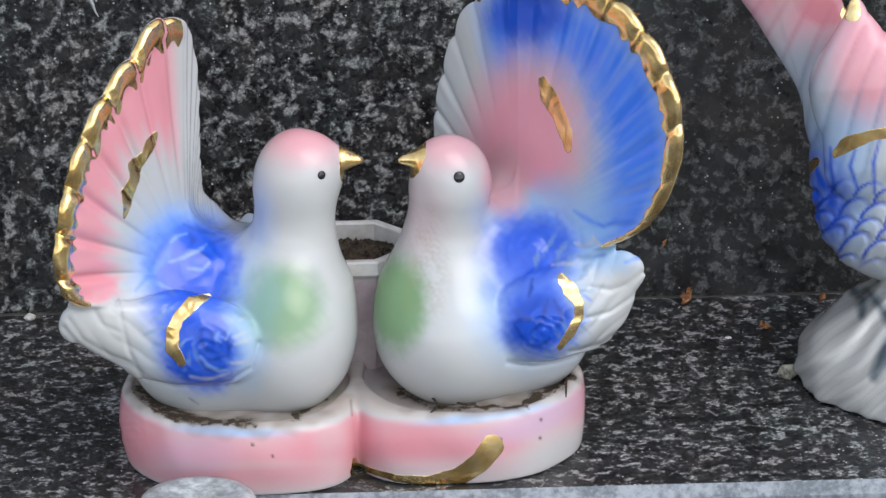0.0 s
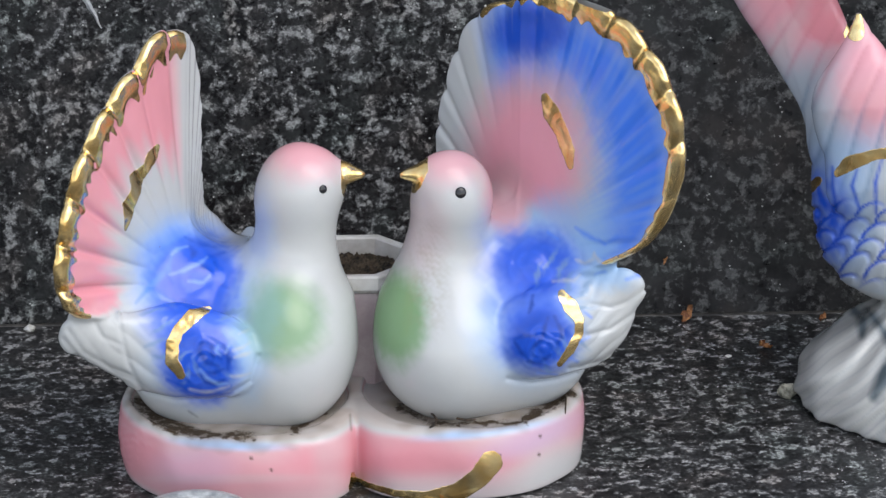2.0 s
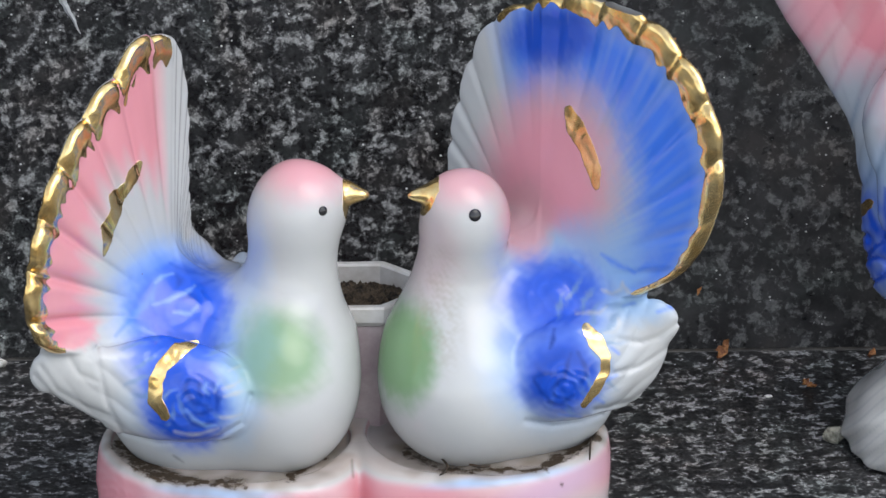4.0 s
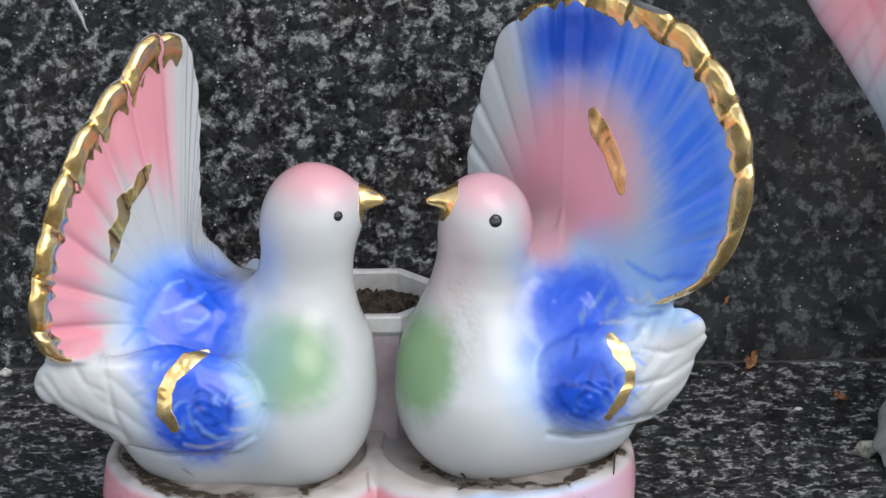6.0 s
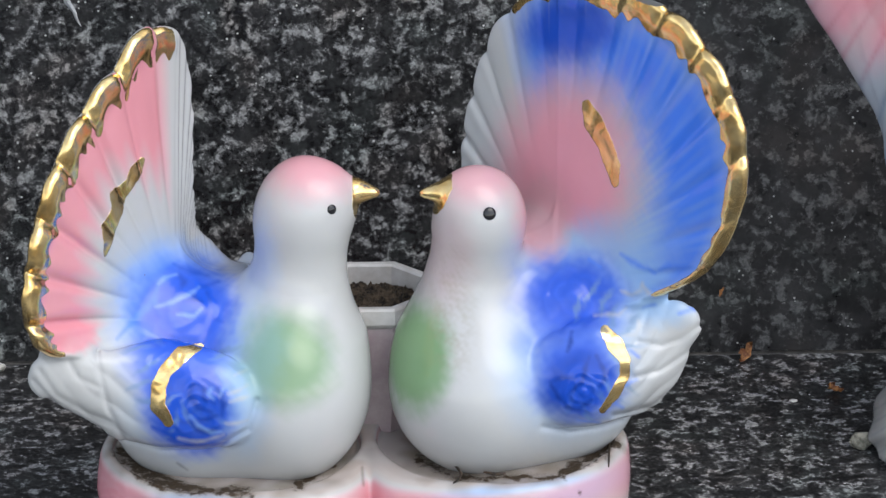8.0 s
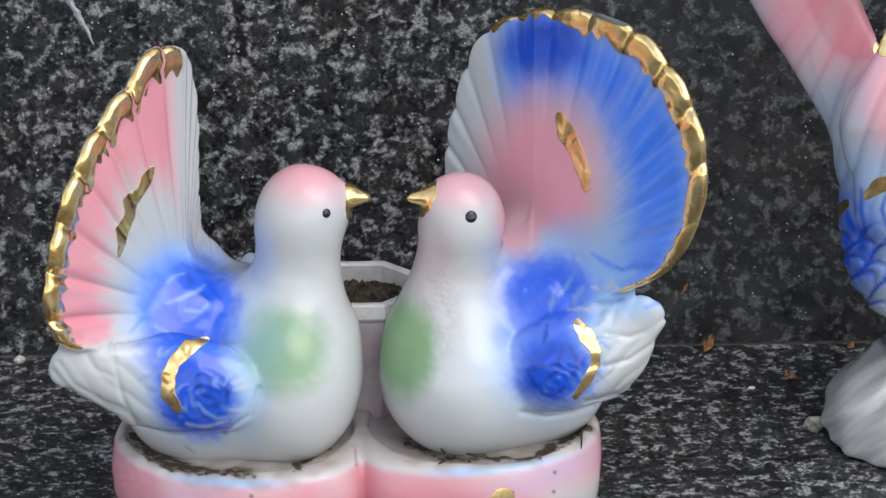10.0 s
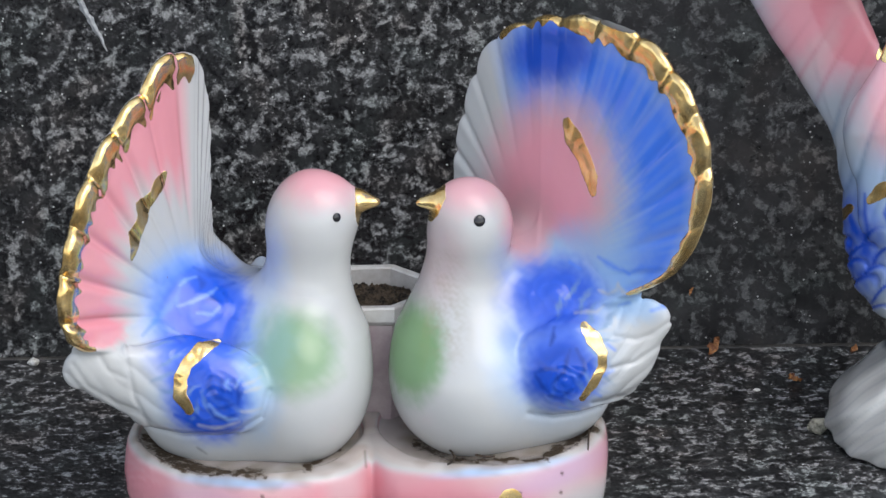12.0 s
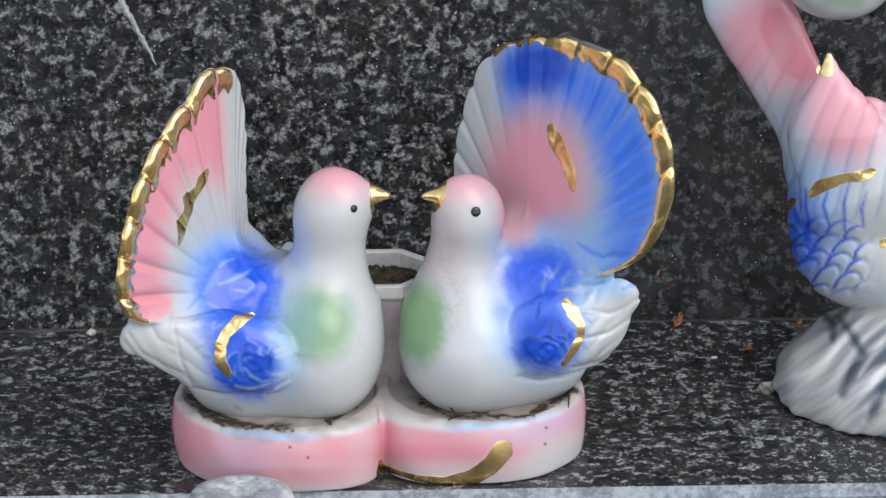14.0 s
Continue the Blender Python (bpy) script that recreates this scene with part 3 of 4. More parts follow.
def left_dove():
    tail = Fan((-0.0720, -0.1040, 0.0577), (0.04, 0.0, 1.0), (-0.55, -0.83, 0.09), (0.35, 0.91, 0.04),
        [(0, 0.0775), (4, 0.0805), (7, 0.0828), (13, 0.0804), (19, 0.0770), (29, 0.0755), (39, 0.0737), (49, 0.0718), (59, 0.0690), (69, 0.0669), (77, 0.0648), (85, 0.0583), (89, 0.0522), (93, 0.042), (100, 0.030), (130, 0.01)],
        [(0, 0.0775), (3, 0.0745), (7, 0.0675), (11, 0.0587), (16, 0.0466), (23, 0.0334), (40, 0.0240), (60, 0.0220), (90, 0.017), (120, 0.01)], 12.2, 0.0012, 0.28, 0.00022, 0.040, 0.15)

    def field(p):
        d = egg(p, (-0.0420, -0.1115, 0.0412), (0.0223, 0.0272, 0.0270))
        d = smin(d, egg(p, (-0.0644, -0.1090, 0.0344), (0.0240, 0.0225, 0.0222), 0, 8), 0.010)
        d = smin(d, limb(p, (-0.0385, -0.1085, 0.0550), (-0.0378, -0.1090, 0.0690), 0.0150, 0.0103), 0.008)
        d = smin(d, limb(p, (-0.0378, -0.1090, 0.0690), (-0.0376, -0.1090, 0.0810), 0.0101, 0.0101), 0.008)
        d = smin(d, egg(p, (-0.0360, -0.1090, 0.0884), (0.0119, 0.0118, 0.0128)), 0.009)
        d = smin(d, egg(p, (-0.0298, -0.1090, 0.0905), (0.0062, 0.0064, 0.0060)), 0.006)
        d = smin(d, limb(p, (-0.0252, -0.1090, 0.0918), (-0.0178, -0.1090, 0.0914), 0.0045, 0.0009), 0.0010)
        d = smin(d, limb(p, (-0.0225, -0.1090, 0.0922), (-0.0188, -0.1090, 0.0917), 0.0030, 0.0012), 0.0016)
        d = smin(d, limb(p, (-0.0499, -0.1050, 0.0533), (-0.0706, -0.1030, 0.0549), 0.0116, 0.0109), 0.010)
        d = smin(d, limb(p, (-0.0499, -0.0970, 0.0551), (-0.0631, -0.0880, 0.0639), 0.0082, 0.0034), 0.010)
        d = smin(d, limb(p, (-0.0631, -0.0880, 0.0639), (-0.0669, -0.0780, 0.0701), 0.0034, 0.0011), 0.006)
        d = smin(d, egg(p, (-0.0718, -0.1080, 0.0610), (0.0109, 0.011, 0.0097)), 0.010)
        wing = egg(p, (-0.0674, -0.1325, 0.0452), (0.0214, 0.0092, 0.0142), -3, 8)
        wing = smin(wing, limb(p, (-0.0786, -0.1310, 0.0460), (-0.0999, -0.1420, 0.0554), 0.0131, 0.0066, (-0.05, 1, 0.1), 2.2), 0.008)
        d = smin(d, limb(p, (-0.0722, -0.1120, 0.0545), (-0.0929, -0.1380, 0.0560), 0.0092, 0.0032), 0.009)
        # long quills that step down towards the wing's lower edge
        wing = wing - 0.7 * quills(p, (-65.9, 18.2), 24.0, 5.0, -1, (-0.0749, -0.1250, 0.0478)[0])
        d = smin(d, wing, 0.0014)
        d = d + carve(p, WING_LINES_LEFT, 0.75, 0.0007)
        d = smin(d, egg(p, (-0.0514, -0.0860, 0.0639), (0.0022, 0.003, 0.0022)), 0.004)
        # raised roses on the wing
        d = d - rose(p, (-64.6, -10.4), 8.2, 2) - 0.3 * rose(p, (-67.3, 14.5), 10.0, 5) - 0.5 * rose(p, (-71.4, 1.4), 6.5, 8, 5)
        soft = np.exp(-(((p - np.array((-0.0664, -0.1240, 0.0554), dtype=np.float32)) / 0.021) ** 4).sum(-1))
        d = d - 0.0002 * soft * wobble(p, 300)
        return smin(d, tail.field(p), 0.009)

    c = Coat(*skin(field, (-0.114, -0.164, 0.012), (-0.014, -0.050, 0.145), 0.0005))
    ang, share, even, is_front, on = tail.chart(c.v)
    near = np.clip((ang - 2) / 6, 0, 1) * is_front * on
    begin = np.interp(ang, [0, 14, 30, 60, 95], [0.30, 0.44, 0.60, 0.54, 0.42]) + 0.03 * np.sin(ang * 0.9)
    c.lay(PINK, near * 0.92 * np.clip((share - begin) / 0.20, 0, 1))
    c.lay(PINK * 0.8, near * 0.3 * np.clip((share - 0.4) / 0.3, 0, 1) * np.exp(-((ang - 12) / 7) ** 2))
    c.lay(PALE, 0.25 * on * np.clip(-ang / 10, 0, 1))
    lip = np.interp(ang, [0, 8, 40, 60, 96], [1.02, 1.02, 1.02, 1.02, 1.03])
    band = np.minimum((even - 0.890 - 0.020 * np.sin(ang * 1.3 + 2 * np.sin(ang * 0.37)) - 0.016 * np.sin(ang * 0.515 + 1.2)) * 60, (lip - share) * 60)
    c.lay(WHITE, near * np.clip((share - lip + 0.012) / 0.012, 0, 1))
    c.gilt = np.where((c.n @ np.array((0, -0.927, 0.375)) > np.interp(ang, [0, 40, 60], [0.38, 0.30, 0.02])) & (ang > 1) & (ang < 96) & (on > 0.4) & (share > 0.7), band, -3.0)
    c.gild([(-77.0, 53.0), (-78.6, 50.1), (-80.0, 46.9), (-83.1, 43.8), (-83.2, 40.1), (-85.4, 35.9), (-85.6, 32.7), (-86.5, 28.8)], [0.6, 1.5, 1.2, 1.9, 1.3, 1.8, 1.1, 0.4])
    c.mask = 1 - on * np.clip((share - 0.30) / 0.25, 0, 1)
    c.blow(PALE, (-53.7, -3.0), 48.7, 22.5, 1.0, amount=0.35)
    c.blow(SKYBLUE, (-66.7, 2.9), 18.5, 23.5, 0.9, 10, amount=0.62)
    c.blow(SKYBLUE, (-48.3, 26.9), 4.9, 13.1, 1.4, amount=0.35)
    c.blow(WHITE, (-93.1, -2.4), 15.0, 13.1, 1.0, amount=0.8)
    keep, c.mask = c.mask, 1 - on * np.clip((share - 0.5) / 0.2, 0, 1)
    c.blow(SKYBLUE, (-72.7, 21.7), 11.2, 11.2, 1.2, amount=0.7)
    c.mask = keep
    c.blow(AZURE, (-69.0, 16.0), 13.5, 13.0, 1.0, 30, amount=0.7)
    c.blow(BLUE, (-67.3, 15.1), 12.2, 11.4, 0.8, amount=0.95)
    c.blow(BLUE, (-65.5, -10.4), 11.6, 12.0, 0.7, amount=0.96)
    c.blow(BLUE, (-67.6, 1.9), 12.7, 11.2, 0.9, amount=0.8)
    # shade of the petal creases, put into the blue
    crease_shade = np.clip(1 - sum(rose(c.v, h, z, k, n) for h, z, k, n in (((-64.6, -10.4), 8.2, 2, 5), ((-67.3, 14.5), 10.0, 5, 5))) / 0.0009, 0, 1)
    c.mask = keep * crease_shade
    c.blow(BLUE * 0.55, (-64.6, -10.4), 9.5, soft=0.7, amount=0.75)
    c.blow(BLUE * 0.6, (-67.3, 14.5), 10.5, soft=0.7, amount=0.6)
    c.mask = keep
    c.blow(SKYBLUE, (-51.5, -4.9), 5.6, 15.0, 1.3, amount=0.5)
    for k in range(14):
        a, r = radians(150 + 17 * k), 11.5 + 2.0 * math.sin(k * 2.3)
        h = ((-66.4, 1.3)[0] + r * math.cos(a), (-66.4, 1.3)[1] + 1.25 * r * math.sin(a))
        c.blow(SKYBLUE * 0.6, h, 3.4, 0.7, 1.4, math.degrees(a) + 25 * math.sin(k), amount=0.6)
    c.blow(BLUE * 0.75, (-61.5, -9.3), 5.2, 6.6, 0.7, amount=0.8)
    c.trace(AZURE, ([(-84.1, 7.6), (-78.9, 13.3), (-75.2, 16.8), (-73.7, 21.1)],), 1.0, 0.55)
    # dark crescents under the petals: fold shade put into the blue
    c.trace(BLUE * 0.6, ([(-68.7, 23.6), (-67.5, 21.7), (-68.0, 20.0)], [(-68.1, 16.7), (-65.2, 17.5), (-62.8, 16.5)], [(-61.6, 18.8), (-60.5, 16.5)]), 0.9, 0.85)
    c.trace(BLUE * 0.7, ([(-73.1, 14.9), (-68.9, 14.3), (-66.8, 12.4)], [(-74.6, 13.2), (-73.3, 8.9), (-69.8, 7.8)], [(-62.4, 14.5), (-59.6, 12.3), (-57.5, 11.3)], [(-63.7, 20.2), (-61.3, 20.9), (-58.7, 21.6)], [(-70.0, 26.3), (-65.7, 24.2), (-61.5, 23.3)]), 0.5, 0.75)
    c.trace(BLUE * 0.45, ([(-64.8, -4.2), (-65.8, -7.1), (-63.6, -10.3), (-60.3, -11.2)], [(-66.1, -13.6), (-64.0, -15.5), (-61.1, -16.4), (-58.5, -15.1)], [(-57.7, -12.2), (-57.2, -9.4), (-58.3, -7.2)]), 0.7, 0.85)
    c.trace(BLUE * 0.4, ([(-62.0, -5.4), (-62.1, -7.8), (-59.5, -9.3)], [(-58.7, -5.4), (-57.4, -7.5)], [(-63.9, -12.9), (-61.3, -13.2), (-58.9, -12.2)]), 0.45, 0.85)
    c.trace(BLUE * 0.8, ([(-75.5, -14.9), (-69.8, -17.7), (-64.1, -18.4), (-56.8, -17.3)], [(-67.0, -19.5), (-61.2, -20.2), (-56.6, -19.1)], [(-73.2, -12.0), (-71.1, -14.5), (-67.6, -16.0)]), 0.8, 0.85)
    # pale lines over the roses: petal lights put into the colour
    c.trace(SKYBLUE, ([(-74.6, 15.4), (-70.2, 16.7), (-65.9, 18.5), (-63.7, 20.2)], [(-73.7, 21.4), (-72.2, 23.0), (-69.2, 23.6)], [(-68.9, 13.4), (-64.6, 13.1), (-62.9, 14.8)], [(-65.6, -12.1), (-63.7, -14.6), (-60.4, -16.7), (-58.0, -16.4)], [(-60.1, -5.4), (-60.9, -6.8), (-59.8, -8.0)], [(-57.3, -5.7), (-58.0, -7.2)]), 0.3, 0.6)
    c.trace(WHITE, ([(-56.8, -14.4), (-53.9, -14.3), (-51.0, -13.6)], [(-68.7, -17.9), (-64.1, -19.1), (-57.4, -17.3)], [(-55.9, -6.8), (-53.0, -5.8), (-51.1, -4.7)], [(-55.5, -8.9), (-52.6, -8.1), (-50.8, -7.3)], [(-54.2, -2.0), (-51.5, -0.8)]), 0.3, 0.75)
    c.blow(GREEN, (-40.9, 1.5), 10.9, 11.6, 0.9, amount=0.85)
    c.blow(GREEN * 0.6 + SKYBLUE * 0.4, (-47.0, 4.4), 5.6, 11.2, 1.2, amount=0.5)
    c.blow(PINK, (-33.2, 52.7), 12.4, 9.0, 1.3, amount=0.75)
    c.mask = 1.0
    c.blow(PINK, (-96.5, 8.5), 7.5, 4.6, 0.5, -8, amount=0.8)
    c.gild([(-63.3, 5.2), (-67.6, 3.4), (-71.7, -0.8), (-73.6, -4.9), (-73.8, -9.5), (-71.3, -13.7)], [0.9, 2.1, 1.7, 1.9, 2.0, 1.3])
    beak = np.hypot(c.v[:, 1] + 0.109, c.v[:, 2] - (-0.0219, -0.1090, 0.0912)[2])
    c.gilt = np.maximum(c.gilt, np.minimum(c.v[:, 0] - (-0.0238, -0.1090, 0.0914)[0], 0.0062 - beak) * 1000)
    c.trace(np.array((0.05, 0.04, 0.035)), ([(-69.8, -24.7), (-67.4, -26.5)],), 0.35, 0.8)
    eye = bead(c, (-29.0, 39.6), 0.0013)

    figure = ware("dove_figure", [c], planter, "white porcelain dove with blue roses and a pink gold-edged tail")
    return ware("eye", [eye], figure, "black glazed eye")


def right_dove():
    tail = Fan((0.0302, -0.1000, 0.0651), (0.0, 0.0, 1.0), (0.63, -0.72, 0.26), (-0.6, 0.75, -0.10),
        [(0, 0.0784), (4, 0.0789), (12, 0.0800), (18, 0.0822), (24, 0.0830), (33, 0.0840), (42, 0.0836), (51, 0.0830), (61, 0.0804), (67, 0.0776), (73, 0.0735), (77, 0.0700), (84, 0.0620), (89, 0.0560), (92, 0.0500), (96, 0.042), (105, 0.03), (130, 0.01)],
        [(0, 0.0784), (5, 0.0766), (16, 0.0736), (24, 0.0694), (30, 0.0652), (38, 0.0598), (44, 0.0566), (54, 0.0522), (61, 0.049), (85, 0.042), (120, 0.02)], 11.8, 0.0006, 0.5, 0.0, 0.024, 1.0)

    def field(p):
        d = egg(p, (0.0078, -0.1115, 0.0402), (0.0234, 0.0262, 0.0243))
        d = smin(d, egg(p, (0.0267, -0.1030, 0.0349), (0.0229, 0.0215, 0.0208), 0, -12), 0.010)
        d = smin(d, limb(p, (0.0058, -0.1090, 0.0530), (0.0076, -0.1110, 0.0800), 0.0165, 0.0103), 0.009)
        d = smin(d, egg(p, (0.0090, -0.1120, 0.0875), (0.0106, 0.0107, 0.0115)), 0.009)
        d = smin(d, egg(p, (0.0047, -0.1140, 0.0915), (0.0052, 0.0056, 0.0056)), 0.006)
        d = smin(d, limb(p, (0.0028, -0.1140, 0.0932), (-0.0060, -0.1145, 0.0932), 0.0044, 0.0008), 0.0010)
        d = smin(d, limb(p, (0.0000, -0.1140, 0.0935), (-0.0046, -0.1145, 0.0934), 0.0032, 0.0012), 0.0016)
        d = smin(d, limb(p, (0.0178, -0.1060, 0.0526), (0.0377, -0.0980, 0.0550), 0.0131, 0.0109), 0.010)
        d = smin(d, limb(p, (0.0165, -0.1030, 0.0640), (0.0215, -0.0965, 0.0715), 0.0080, 0.0050), 0.010)
        d = smin(d, egg(p, (0.0307, -0.1060, 0.0635), (0.0135, 0.012, 0.0086)), 0.010)
        wing = egg(p, (0.0371, -0.1245, 0.0473), (0.0210, 0.0092, 0.0142), 4, -16)
        wing = smin(wing, limb(p, (0.0456, -0.1210, 0.0486), (0.0575, -0.1240, 0.0593), 0.0135, 0.0075, (0.05, 1, 0.1), 2.4), 0.008)
        d = smin(d, limb(p, (0.0328, -0.1060, 0.0543), (0.0517, -0.1200, 0.0622), 0.0109, 0.0049), 0.016)
        wing = wing - 0.7 * quills(p, (30.9, 18.6), 12.0, 4.6, 1, (0.0410, -0.1160, 0.0421)[0])
        d = smin(d, wing, 0.0014)
        d = d + carve(p, WING_LINES_RIGHT, 0.75, 0.0007)
        d = d - 1.2 * rose(p, (34.5, -8.0), 6.4, 3) - 0.4 * rose(p, (32.2, 15.9), 10.0, 6)
        soft = np.exp(-(((p - np.array((0.0392, -0.1200, 0.0610), dtype=np.float32)) / 0.0155) ** 4).sum(-1))
        d = d - 0.0004 * soft * wobble(p, 380)
        return smin(d, tail.field(p), 0.009)

    c = Coat(*skin(field, (-0.022, -0.162, 0.012), (0.084, -0.050, 0.148), 0.0005))
    ang, share, even, is_front, on = tail.chart(c.v)
    is_front = is_front * on
    def streaks(fine, along, seed):
        return wobble(np.stack([ang * fine, share * along, 0 * ang], 1), 1.0, seed)

    brush = 0.45 * streaks(0.20, 3.0, 1) + 0.45 * streaks(0.52, 4.0, 4) + 0.35 * streaks(1.2, 6.0, 7)
    edge_blue = np.clip((share - 0.40 - 0.11 * brush) / 0.24, 0, 1) * np.clip((ang + 22) / 16, 0, 1) * is_front
    c.lay(PALE, 0.5 * on * np.clip((-ang - 8) / 10, 0, 1))
    c.lay(SKYBLUE, 0.75 * np.clip((share - 0.22) / 0.25, 0, 1) * np.clip((ang + 22) / 16, 0, 1) * is_front)
    c.lay(AZURE, 0.97 * edge_blue * np.clip(0.90 + 0.42 * brush * np.clip(share * 2.0 - 0.8, 0, 1), 0, 1) * np.clip((1.04 - share) / 0.20, 0.5, 1))
    c.mask = is_front * np.clip((share - 0.1) / 0.1, 0, 1)
    c.blow(BLUE * 0.85, (32.0, 85.0), 11.0, 9.0, 0.9, amount=0.95)
    c.lay(WHITE, 0.25 * is_front * np.clip(streaks(0.9, 5.0, 2) * 2 - 0.7, 0, 1) * np.clip((share - 0.45) / 0.2, 0, 1))
    c.blow(WHITE, (32.1, 47.0), 18.4, 26.2, 0.8, amount=0.9)
    c.blow(np.array((0.86, 0.32, 0.40)), (30.3, 48.0), 15.7, 21.7, 1.0, amount=0.86)
    band = (even - 0.915 + 0.012 * np.sin(ang * 0.9 + 2 * np.sin(ang * 0.31))) * 60 - 3.4 * np.clip((14 - ang) / 6, 0, 1)
    edge_on = (share > 0.955) & (c.n @ np.array((0, -0.927, 0.375)) > -0.15)
    c.gilt = np.where(((is_front > 0.4) | edge_on) & (on > 0.4) & (ang > -16) & (ang < 98) & (share > 0.7), band, -3.0)
    c.gild([(36.0, 65.4), (37.8, 60.8), (40.6, 55.2), (42.4, 49.7), (43.1, 45.0)], [1.2, 2.4, 1.9, 1.9, 0.8])
    c.mask = 1 - on * np.clip((share - 0.35) / 0.25, 0, 1)
    c.blow(PALE, (30.7, -4.3), 37.5, 20.6, 1.0, amount=0.35)
    c.blow(SKYBLUE, (32.6, 3.2), 17.0, 20.5, 1.0, -20, amount=0.68)
    c.blow(WHITE, (56.9, -2.9), 13.1, 11.2, 1.0, -40, amount=0.75)
    keep, c.mask = c.mask, 1 - on * np.clip((share - 0.75) / 0.2, 0, 1)
    c.blow(SKYBLUE, (37.5, 26.5), 17.8, 9.4, 1.2, amount=0.75)
    c.blow(SKYBLUE, (49.6, 17.9), 11.2, 5.6, 1.2, amount=0.7)
    c.mask = keep
    c.blow(BLUE, (31.8, 17.3), 13.5, 9.7, 1.0, amount=0.95)
    c.blow(BLUE, (32.9, -4.4), 10.9, 9.7, 0.9, amount=0.97)
    c.blow(BLUE, (30.8, 6.0), 10.5, 7.5, 1.2, amount=0.6)
    # the hollows between petals are darkened too: painted shade
    crease_shade = np.clip(1 - sum(rose(c.v, h, z, k, n) for h, z, k, n in (((34.5, -8.0), 6.4, 3, 5), ((32.2, 15.9), 10.0, 6, 5))) / 0.0009, 0, 1)
    c.mask = keep * crease_shade
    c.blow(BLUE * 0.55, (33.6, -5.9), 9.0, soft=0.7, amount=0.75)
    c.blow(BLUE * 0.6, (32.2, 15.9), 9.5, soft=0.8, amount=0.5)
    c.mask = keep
    c.blow(SKYBLUE, (55.2, 13.1), 7.5, 4.1, 1.2, amount=0.6)
    for k in range(12):
        a, r = radians(-110 + 19 * k), 11.0 + 2.0 * math.sin(k * 2.1)
        h = ((34.9, 3.1)[0] + r * math.cos(a), (34.9, 3.1)[1] + 1.2 * r * math.sin(a))
        c.blow(SKYBLUE * 0.6, h, 3.4, 0.7, 1.4, math.degrees(a) + 25 * math.sin(k), amount=0.6)
    c.blow(BLUE * 0.8, (32.9, -7.1), 6.4, 5.4, 0.7, amount=0.8)
    # dark lines in the petal grooves: shade painted with the blue
    c.trace(BLUE * 0.4, ([(31.5, 7.6), (31.2, 5.2), (30.3, 2.7)], [(35.8, 1.2), (34.8, -2.1), (34.0, -5.0), (30.4, -8.3)], [(37.7, 1.5), (39.5, -2.2), (39.8, -4.6), (38.3, -6.5)], [(26.1, -4.9), (29.0, -3.9), (33.3, -4.4)], [(29.7, -11.5), (33.3, -11.8), (36.9, -9.4)], [(26.1, -5.9), (27.9, -8.8), (29.4, -10.3)]), 0.5, 0.9)
    c.trace(AZURE, ([(46.3, 2.8), (48.5, 1.0)], [(44.8, -6.2), (47.9, -4.7)], [(42.4, -10.8), (44.4, -12.0)], [(32.8, -15.0), (38.3, -15.8)], [(59.0, 11.9), (62.6, 13.3), (64.3, 15.2)], [(49.9, 13.6), (52.8, 14.3)], [(36.4, 26.0), (39.2, 24.2)], [(52.8, 22.4), (56.4, 24.3), (60.7, 24.5)], [(44.3, 27.3), (48.5, 24.4), (52.8, 22.6)]), 0.8, 0.65)
    # white curls: highlights of the feather swirls, painted on
    c.trace(WHITE, ([(37.7, 11.6), (40.6, 12.1), (43.5, 11.8), (45.6, 13.6)], [(44.2, 18.0), (47.1, 16.9), (49.2, 18.0), (49.7, 20.0)], [(49.7, 19.2), (51.4, 17.1), (53.1, 16.4)], [(44.2, 6.4), (47.8, 6.8), (48.9, 9.0), (48.5, 10.3)]), 0.3, 0.7)
    c.blow(GREEN, (-8.2, 1.9), 8.6, 13.5, 0.8, amount=0.95)
    c.blow(PINK * 0.7 + WHITE * 0.3, (24.5, 37.0), 7.0, 10.0, 0.9, amount=0.85)
    c.blow(PINK, (7.4, 49.1), 11.2, 7.9, 1.3, amount=0.62)
    c.grime = np.maximum(c.grime, -0.55 + 0.5 * spray(c.s, (2.9, 20.5), 5.6, 13.1, 1.2) - 2 * (1 - c.faces_front))
    c.blow(PINK * 0.5 + WHITE * 0.5, (-0.7, 28.0), 7.5, 11.2, 1.3, amount=0.4)
    c.lay(np.array((0.30, 0.25, 0.17)), 0.35 * spray(c.s, (1.5, 13.0), 5.5, 15.0, 1.3) * np.clip(0.35 + 0.6 * wobble(c.v, 420, 3) + 0.5 * wobble(c.v, 1500, 1), 0, 1) * c.faces_front)
    c.gild([(40.0, 8.1), (42.4, 4.5), (45.0, 0.2), (44.9, -3.6), (42.3, -8.3), (39.2, -12.4)], [1.2, 2.2, 1.4, 1.2, 1.3, 0.9])
    beak = np.hypot(c.v[:, 1] + 0.114, c.v[:, 2] - (-0.0008, -0.1140, 0.0928)[2])
    c.gilt = np.maximum(c.gilt, np.minimum((0.0016, -0.1140, 0.0930)[0] - c.v[:, 0], 0.0052 - beak) * 1000)
    eye = bead(c, (10.8, 37.9), 0.0017)

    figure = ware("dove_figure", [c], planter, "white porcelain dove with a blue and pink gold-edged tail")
    return ware("eye", [eye], figure, "black glazed eye")


left_dove()
right_dove()


